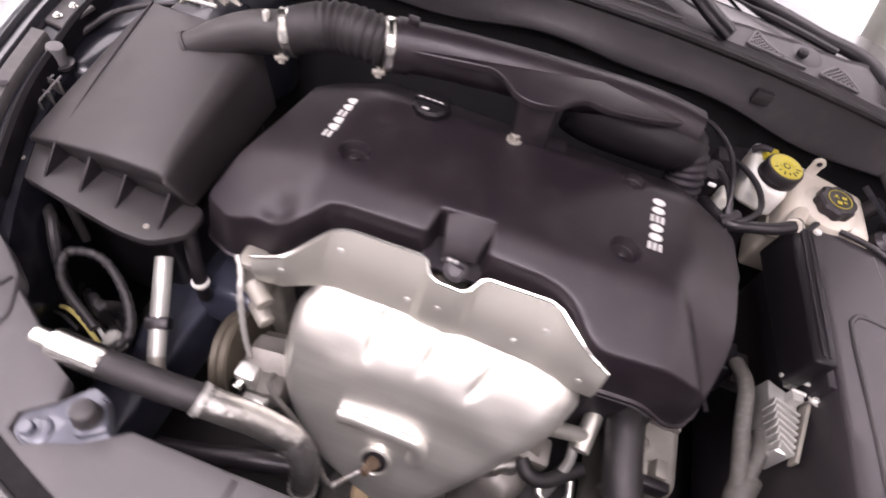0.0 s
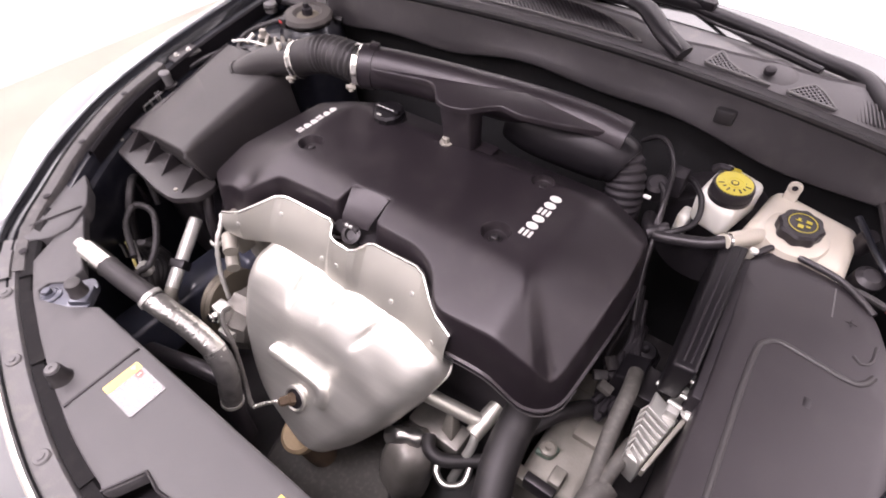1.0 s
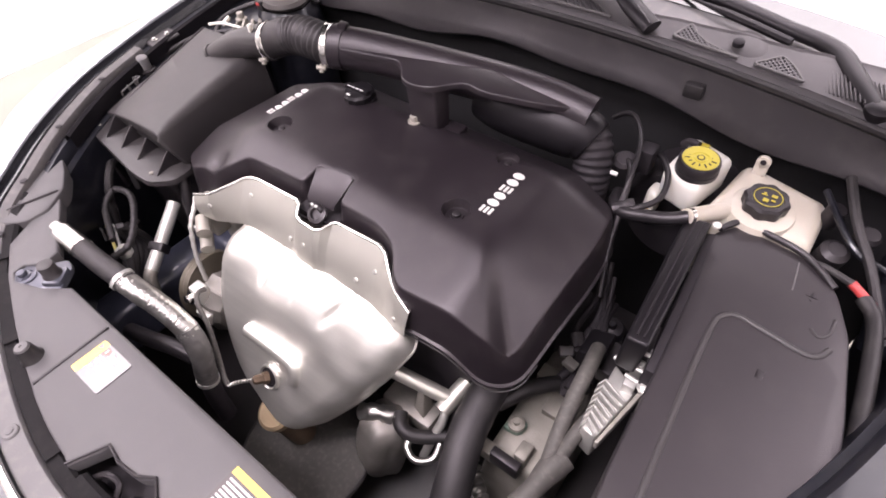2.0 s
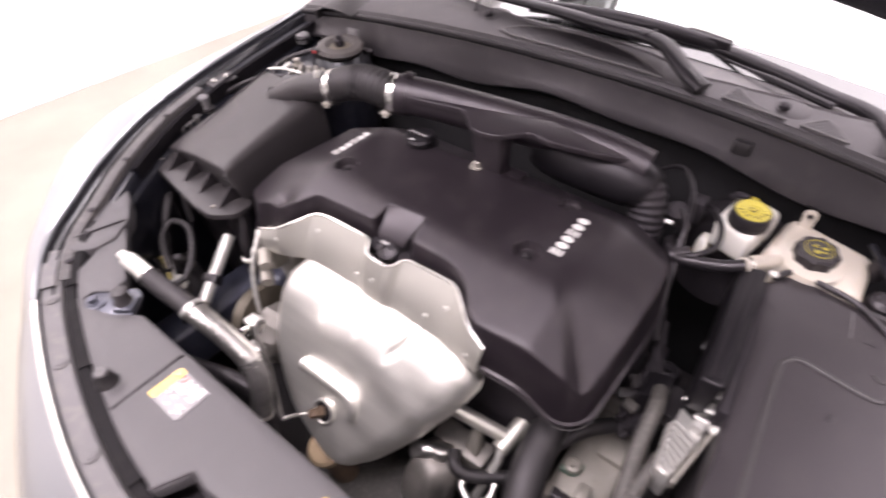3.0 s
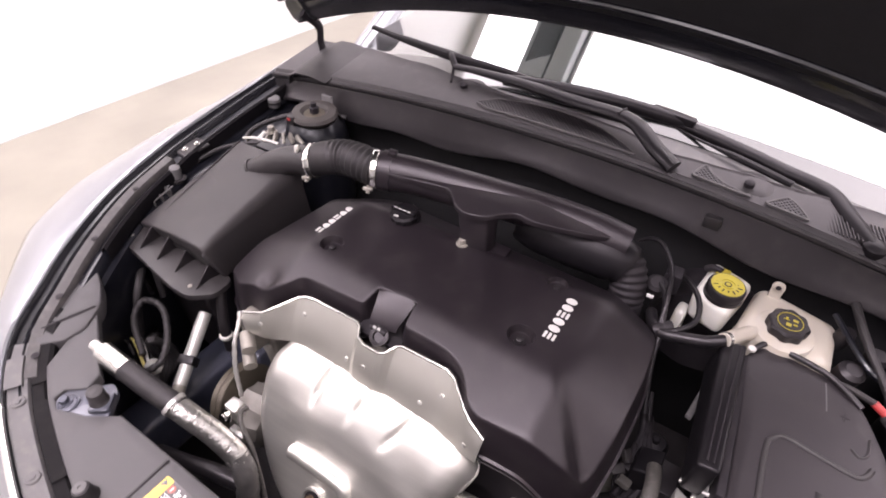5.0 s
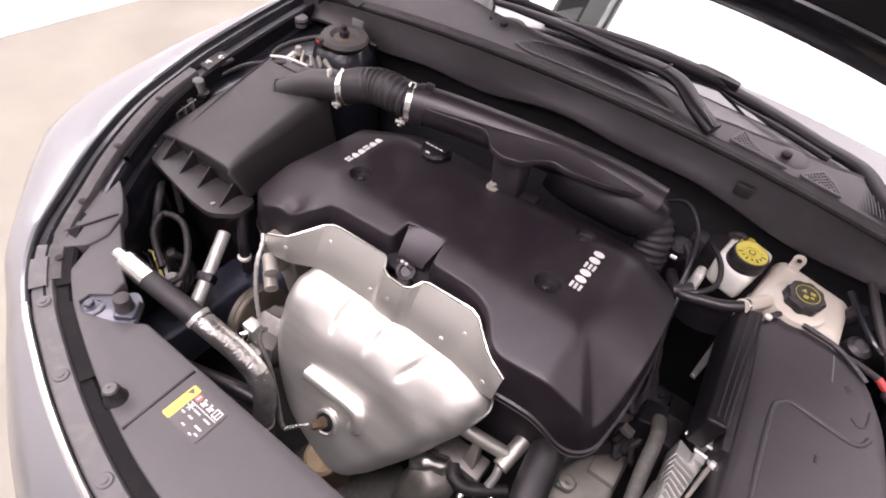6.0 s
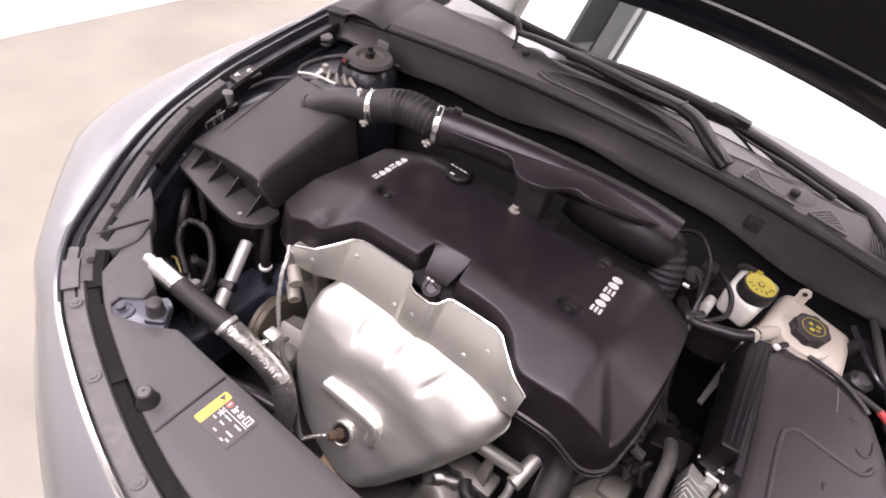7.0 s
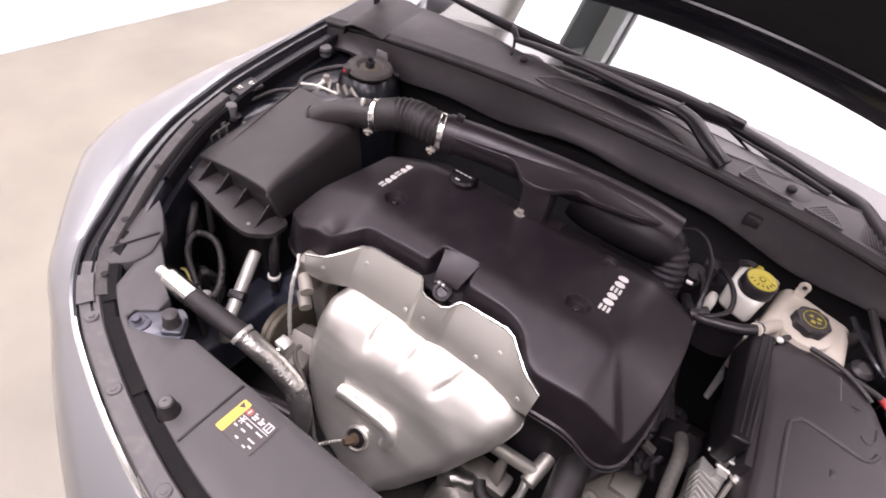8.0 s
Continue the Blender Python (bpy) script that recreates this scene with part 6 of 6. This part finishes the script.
for sx in (-1, 1):
    xs = XC + sx * 0.66
    part("end_flap", loft([[(xs + sx * d, y, deck_z(xs + sx * d, y) + h) for y in (0.40, 0.44, 0.50, 0.58)] for d, h in ((-0.06, -0.002), (-0.03, 0.005), (0.0, 0.011), (0.04, 0.013), (0.07, 0.004), (0.075, -0.02))], thick=0.003), RUBBER, cowl, "folded rubber end flap")


def mesh_grille(name, poly, parent):
    """A plastic screen: crossing bars inside an outline on the cowl deck."""
    bars = []
    xs, ys = [p[0] for p in poly], [p[1] for p in poly]
    step = 0.0085
    for sgn in (1, -1):
        c = min(ys) - max(abs(min(xs)), abs(max(xs))) - 0.4
        while c < max(ys) + 0.6:
            run = []
            x = min(xs)
            while x <= max(xs):
                y = c + sgn * x
                if inside((x, y), poly):
                    run.append((x, y))
                elif len(run) > 1:
                    bars.append((run[0], run[-1]))
                    run = []
                else:
                    run = []
                x += 0.002
            if len(run) > 1:
                bars.append((run[0], run[-1]))
            c += step
    bm = bmesh.new()
    for a, b in bars:
        d = (Vector(b) - Vector(a)).normalized()
        n = Vector((-d.y, d.x)) * 0.0011
        vs = []
        for p, s, up in ((a, 1, 0), (a, -1, 0), (b, -1, 0), (b, 1, 0)):
            q = Vector(p) + n * s
            vs.append(bm.verts.new((q.x, q.y, deck_z(q.x, q.y) + 0.0045)))
        bm.faces.new(vs)
        lo = [bm.verts.new(v.co - Vector((0, 0, 0.003))) for v in vs]
        for i in range(4):
            bm.faces.new((vs[i], lo[i], lo[(i + 1) % 4], vs[(i + 1) % 4]))
    g = part(name, bm, BLACK, parent, "black plastic mesh screen")
    # Flat black sheet on the deck, in place of the shade behind the mesh.
    shade_sheet = bmesh.new()
    shade_sheet.faces.new([shade_sheet.verts.new((p[0], p[1], deck_z(p[0], p[1]) + 0.0012)) for p in poly])
    part("screen_shade", shade_sheet, FELT_AND_SHADE, g, "black sheet in place of the shade behind the screen")
    fr = rounded(poly, 0.006, 3)
    part("screen_frame", tube([(p[0], p[1], deck_z(p[0], p[1]) + 0.003) for p in list(fr) + [fr[0]]], 0.0024, 6, 2, smooth=False), STRIP, g, "pale worn lip round the screen")
    return g


mesh_grille("mesh_screen", [(-0.165, 0.452), (-0.125, 0.480), (-0.06, 0.491), (0.0, 0.495), (0.063, 0.491), (0.118, 0.477), (0.161, 0.457), (0.197, 0.437), (0.114, 0.436), (-0.021, 0.438), (-0.130, 0.440)], cowl)
mesh_grille("mesh_screen", [(0.303, 0.437), (0.317, 0.477), (0.325, 0.472), (0.333, 0.459), (0.356, 0.446), (0.389, 0.440), (0.410, 0.437)], cowl)
mesh_grille("mesh_screen", [(0.431, 0.437), (0.450, 0.460), (0.462, 0.474), (0.482, 0.462), (0.505, 0.437)], cowl)
part("louvre_panel", join(*[quad_loft([[(x, 0.438, deck_z(0.55, 0.438) - 0.001), (x + 0.003, 0.438, deck_z(0.55, 0.438) - 0.001), (x - 0.013, 0.486, deck_z(0.55, 0.486) - 0.001), (x - 0.016, 0.486, deck_z(0.55, 0.486) - 0.001)],
                                       [(x + 0.0006, 0.438, deck_z(0.55, 0.438) + 0.0025), (x + 0.0024, 0.438, deck_z(0.55, 0.438) + 0.0025), (x - 0.0136, 0.486, deck_z(0.55, 0.486) + 0.0025), (x - 0.0154, 0.486, deck_z(0.55, 0.486) + 0.0025)]], 0.0004) for x in [0.512 + 0.0056 * k for k in range(30)]]), DECK, cowl, "ribbed louvre panel")
for cx, cy in ((-0.221, 0.491), (0.397, 0.462)):
    z = deck_z(cx, cy)
    part("mound", lathe([(0.048, -0.012), (0.041, -0.003), (0.028, 0.002), (0.015, 0.005)], (cx + 0.004, cy + 0.014, z), (0, -0.18, 1), 32), DECK, cowl)
    part("fastener", lathe([(0.009, 0), (0.009, 0.007), (0.006, 0.009)], (cx, cy, z + 0.005), (0, -0.18, 1), 14), DEEP, cowl)

glass = thing("windshield", "sloped windshield reflecting the bright ceiling", "windshield")


def glass_p(x, s):
    return (x, (1 - s) * (0.538 + 0.16 * bow(x)) + s * (1.29 + 0.27 * bow(x)), (1 - s) * (1.020 - 0.14 * bow(x)) + s * (1.43 - 0.07 * bow(x)))


pane = part("pane", loft([[glass_p(x, s / 10) for x in CX] for s in range(11)], thick=0.005), GLASS, glass)
# Added band that weakens the reflection along the pane's lower edge.
part("black_band", loft([[tuple(Vector(glass_p(x, s)) + Vector((0, -0.002, 0.004))) for x in CX] for s in (-0.01, 0.015, 0.04, 0.055)], thick=0.0015), FRIT, glass, "black band added to dim the reflection at the glass foot")
for sx in (-1, 1):
    xs = XC + sx * 0.80
    part("pillar", tube([tuple(Vector(glass_p(XC + sx * 0.80, s)) + Vector((0, 0, 0.005))) for s in (0, 0.3, 0.6, 1.0)], 0.035, 14), PAINT, car, "painted windshield pillar")
part("dashboard", quad_loft([[(-0.70, 0.75, 0.80), (0.76, 0.75, 0.80), (0.76, 1.35, 0.80), (-0.70, 1.35, 0.80)], [(-0.70, 0.74, 0.985), (0.76, 0.74, 0.985), (0.76, 1.30, 1.02), (-0.70, 1.30, 1.02)]], 0.03), CABIN, car, "dark dashboard behind the glass")
part("roof", loft([[(x, 1.292 + d + 0.27 * bow(x), 1.432 + h - 0.07 * bow(x)) for x in CX] for d, h in ((0, 0), (0.2, 0.05), (0.6, 0.08), (1.2, 0.06))], thick=0.02), PAINT, car, "painted car roof")
part("cabin_back", box(-0.75, 0.81, 2.0, 2.05, 0.4, 1.42, 0.02), CABIN, car, "dark cabin interior")

w1 = thing("wiper_arm", "black windshield wiper arm resting on the glass", "wiper", "wipers")
part("arm", tube([(0.271, 0.428, 1.010), (0.230, 0.443, 1.026), (0.196, 0.466, 1.040), (0.172, 0.482, 1.046), (0.130, 0.494, 1.049), (0.046, 0.496, 1.050), (-0.068, 0.509, 1.051), (-0.2, 0.517, 1.049), (-0.262, 0.517, 1.046)], lambda t: 0.0195 - 0.0085 * min(1, max(0, t - 0.45) * 1.8), 16, 10, flat=0.6), WIPER, w1)
part("pivot", lathe([(0.016, -0.02), (0.016, 0.008), (0.010, 0.012)], (0.272, 0.445, 0.988), (0, -0.2, 1), 18), WIPER, w1)
part("pale_edge", tube([(0.268, 0.418, 1.022), (0.253, 0.424, 1.031), (0.238, 0.432, 1.038)], 0.0009, 6), RAIL, w1, "pale edge")
part("arm_joint", box(-0.002, 0.002, -0.016, 0.016, -0.008, 0.0095, 0.001, pose(0.140, 0.492, 1.052, 0, 0, -14)), DEEP, w1)
part("blade", tube([(-0.05, 0.540, 1.050), (-0.16, 0.545, 1.052), (-0.26, 0.545, 1.054), (-0.34, 0.548, 1.058), (-0.43, 0.555, 1.062), (-0.55, 0.575, 1.064)], lambda t: 0.012 - 0.006 * abs(2 * t - 1), 10, 8), WIPER, w1)
part("stay", tube([(-0.262, 0.517, 1.046), (-0.28, 0.532, 1.058), (-0.292, 0.548, 1.060)], 0.008, 8), WIPER, w1)
part("washer_tube", tube([(-0.275, 0.530, 1.045), (-0.262, 0.508, 1.035), (-0.253, 0.486, 1.022)], 0.0035, 8), DEEP, w1)
w2 = thing("wiper_arm", "black windshield wiper arm resting on the glass", "wiper", "wipers")
part("arm", tube([(0.600, 0.445, 0.968), (0.565, 0.488, 0.980), (0.532, 0.530, 0.990), (0.50, 0.550, 0.993), (0.445, 0.564, 0.996), (0.381, 0.572, 1.006), (0.30, 0.577, 1.018), (0.22, 0.577, 1.029), (0.165, 0.571, 1.036)], lambda t: 0.0165 - 0.002 * t, 16, 10, flat=0.7), WIPER, w2)
part("pivot", lathe([(0.018, -0.02), (0.018, 0.012), (0.012, 0.016)], (0.605, 0.440, 0.962), (0, -0.2, 1), 18), WIPER, w2)
part("blade", tube([(0.25, 0.577, 1.030), (0.15, 0.562, 1.042), (0.05, 0.540, 1.050), (-0.05, 0.532, 1.049), (-0.135, 0.519, 1.045)], lambda t: 0.0165 - 0.004 * abs(2 * t - 1), 12, 8), WIPER, w2)
part("clip", box(-0.045, 0.045, -0.011, 0.011, -0.004, 0.012, 0.004, pose(0.222, 0.577, 1.035, 0, 4, -4)), WIPER, w2)
part("clip_edge", tube([(0.185, 0.585, 1.050), (0.22, 0.583, 1.049), (0.262, 0.579, 1.045)], 0.0011, 6), ALU, w2)
part("lever", tube([(0.225, 0.566, 1.024), (0.27, 0.557, 1.016), (0.334, 0.543, 1.011), (0.40, 0.526, 1.006), (0.462, 0.510, 1.000)], lambda t: 0.003 + 0.004 * min(1, max(0.0, t - 0.35) * 5), 8), WIPER, w2)

# ---- hood ----
hood = thing("hood", "raised car hood with black lined underside", "car hood")


def hood_p(x, s, lift=0.0):
    """s from the rear edge (0) to the nose (1)."""
    u = bow(x)
    a = radians(52)
    d = 1.12 * s
    return Vector((XC + (x - XC) * (0.96 - 0.06 * s * s), 0.50 - d * math.cos(a) + lift * math.sin(a), 1.185 - 0.115 * u * (1 - 0.7 * s) + d * math.sin(a) + lift * math.cos(a) - 0.10 * s * s))


SS = [0, 0.03, 0.08, 0.25, 0.5, 0.75, 0.92, 1.0]
part("outer_panel", loft([[hood_p(x, s, 0.03) for x in CX] for s in SS], thick=0.002), PAINT, hood, "painted outer skin")
part("liner", loft([[hood_p(XC + (x - XC) * 0.93, 0.05 + 0.88 * s, 0.012) for x in CX] for s in SS], thick=0.006), FELT_AND_SHADE, hood, "black felt liner")
part("frame_edge", loft([[hood_p(x, s, l) for x in CX] for s, l in ((0.0, 0.028), (-0.004, 0.018), (0.0, 0.008), (0.02, 0.004), (0.05, 0.008), (0.06, 0.016))], thick=0.002), GLOSSBLACK, hood, "black painted rear edge")
part("rear_bead", tube([hood_p(x, 0.075, 0.002) for x in CX], 0.006, 8, 1), GLOSSBLACK, hood, "rolled black bead")
for sx in (-1, 1):
    xs = XC + sx * 0.75
    part("side_edge", tube([hood_p(xs, s, 0.012) for s in SS], 0.014, 10, 4), GLOSSBLACK, hood, "black painted side edge")
    hg = part("hinge", tube([(xs, 0.56, 0.95), (xs + sx * 0.0, 0.55, 1.0), (xs - sx * 0.02, 0.53, 1.05), (xs - sx * 0.03, 0.47, 1.10)], 0.012, 10, flat=0.5), DEEP, hood, "dark hinge arm")
    part("hinge_plate", box(xs - 0.02, xs + 0.02, 0.53, 0.60, 0.93, 0.945, 0.003), DEEP, hg)
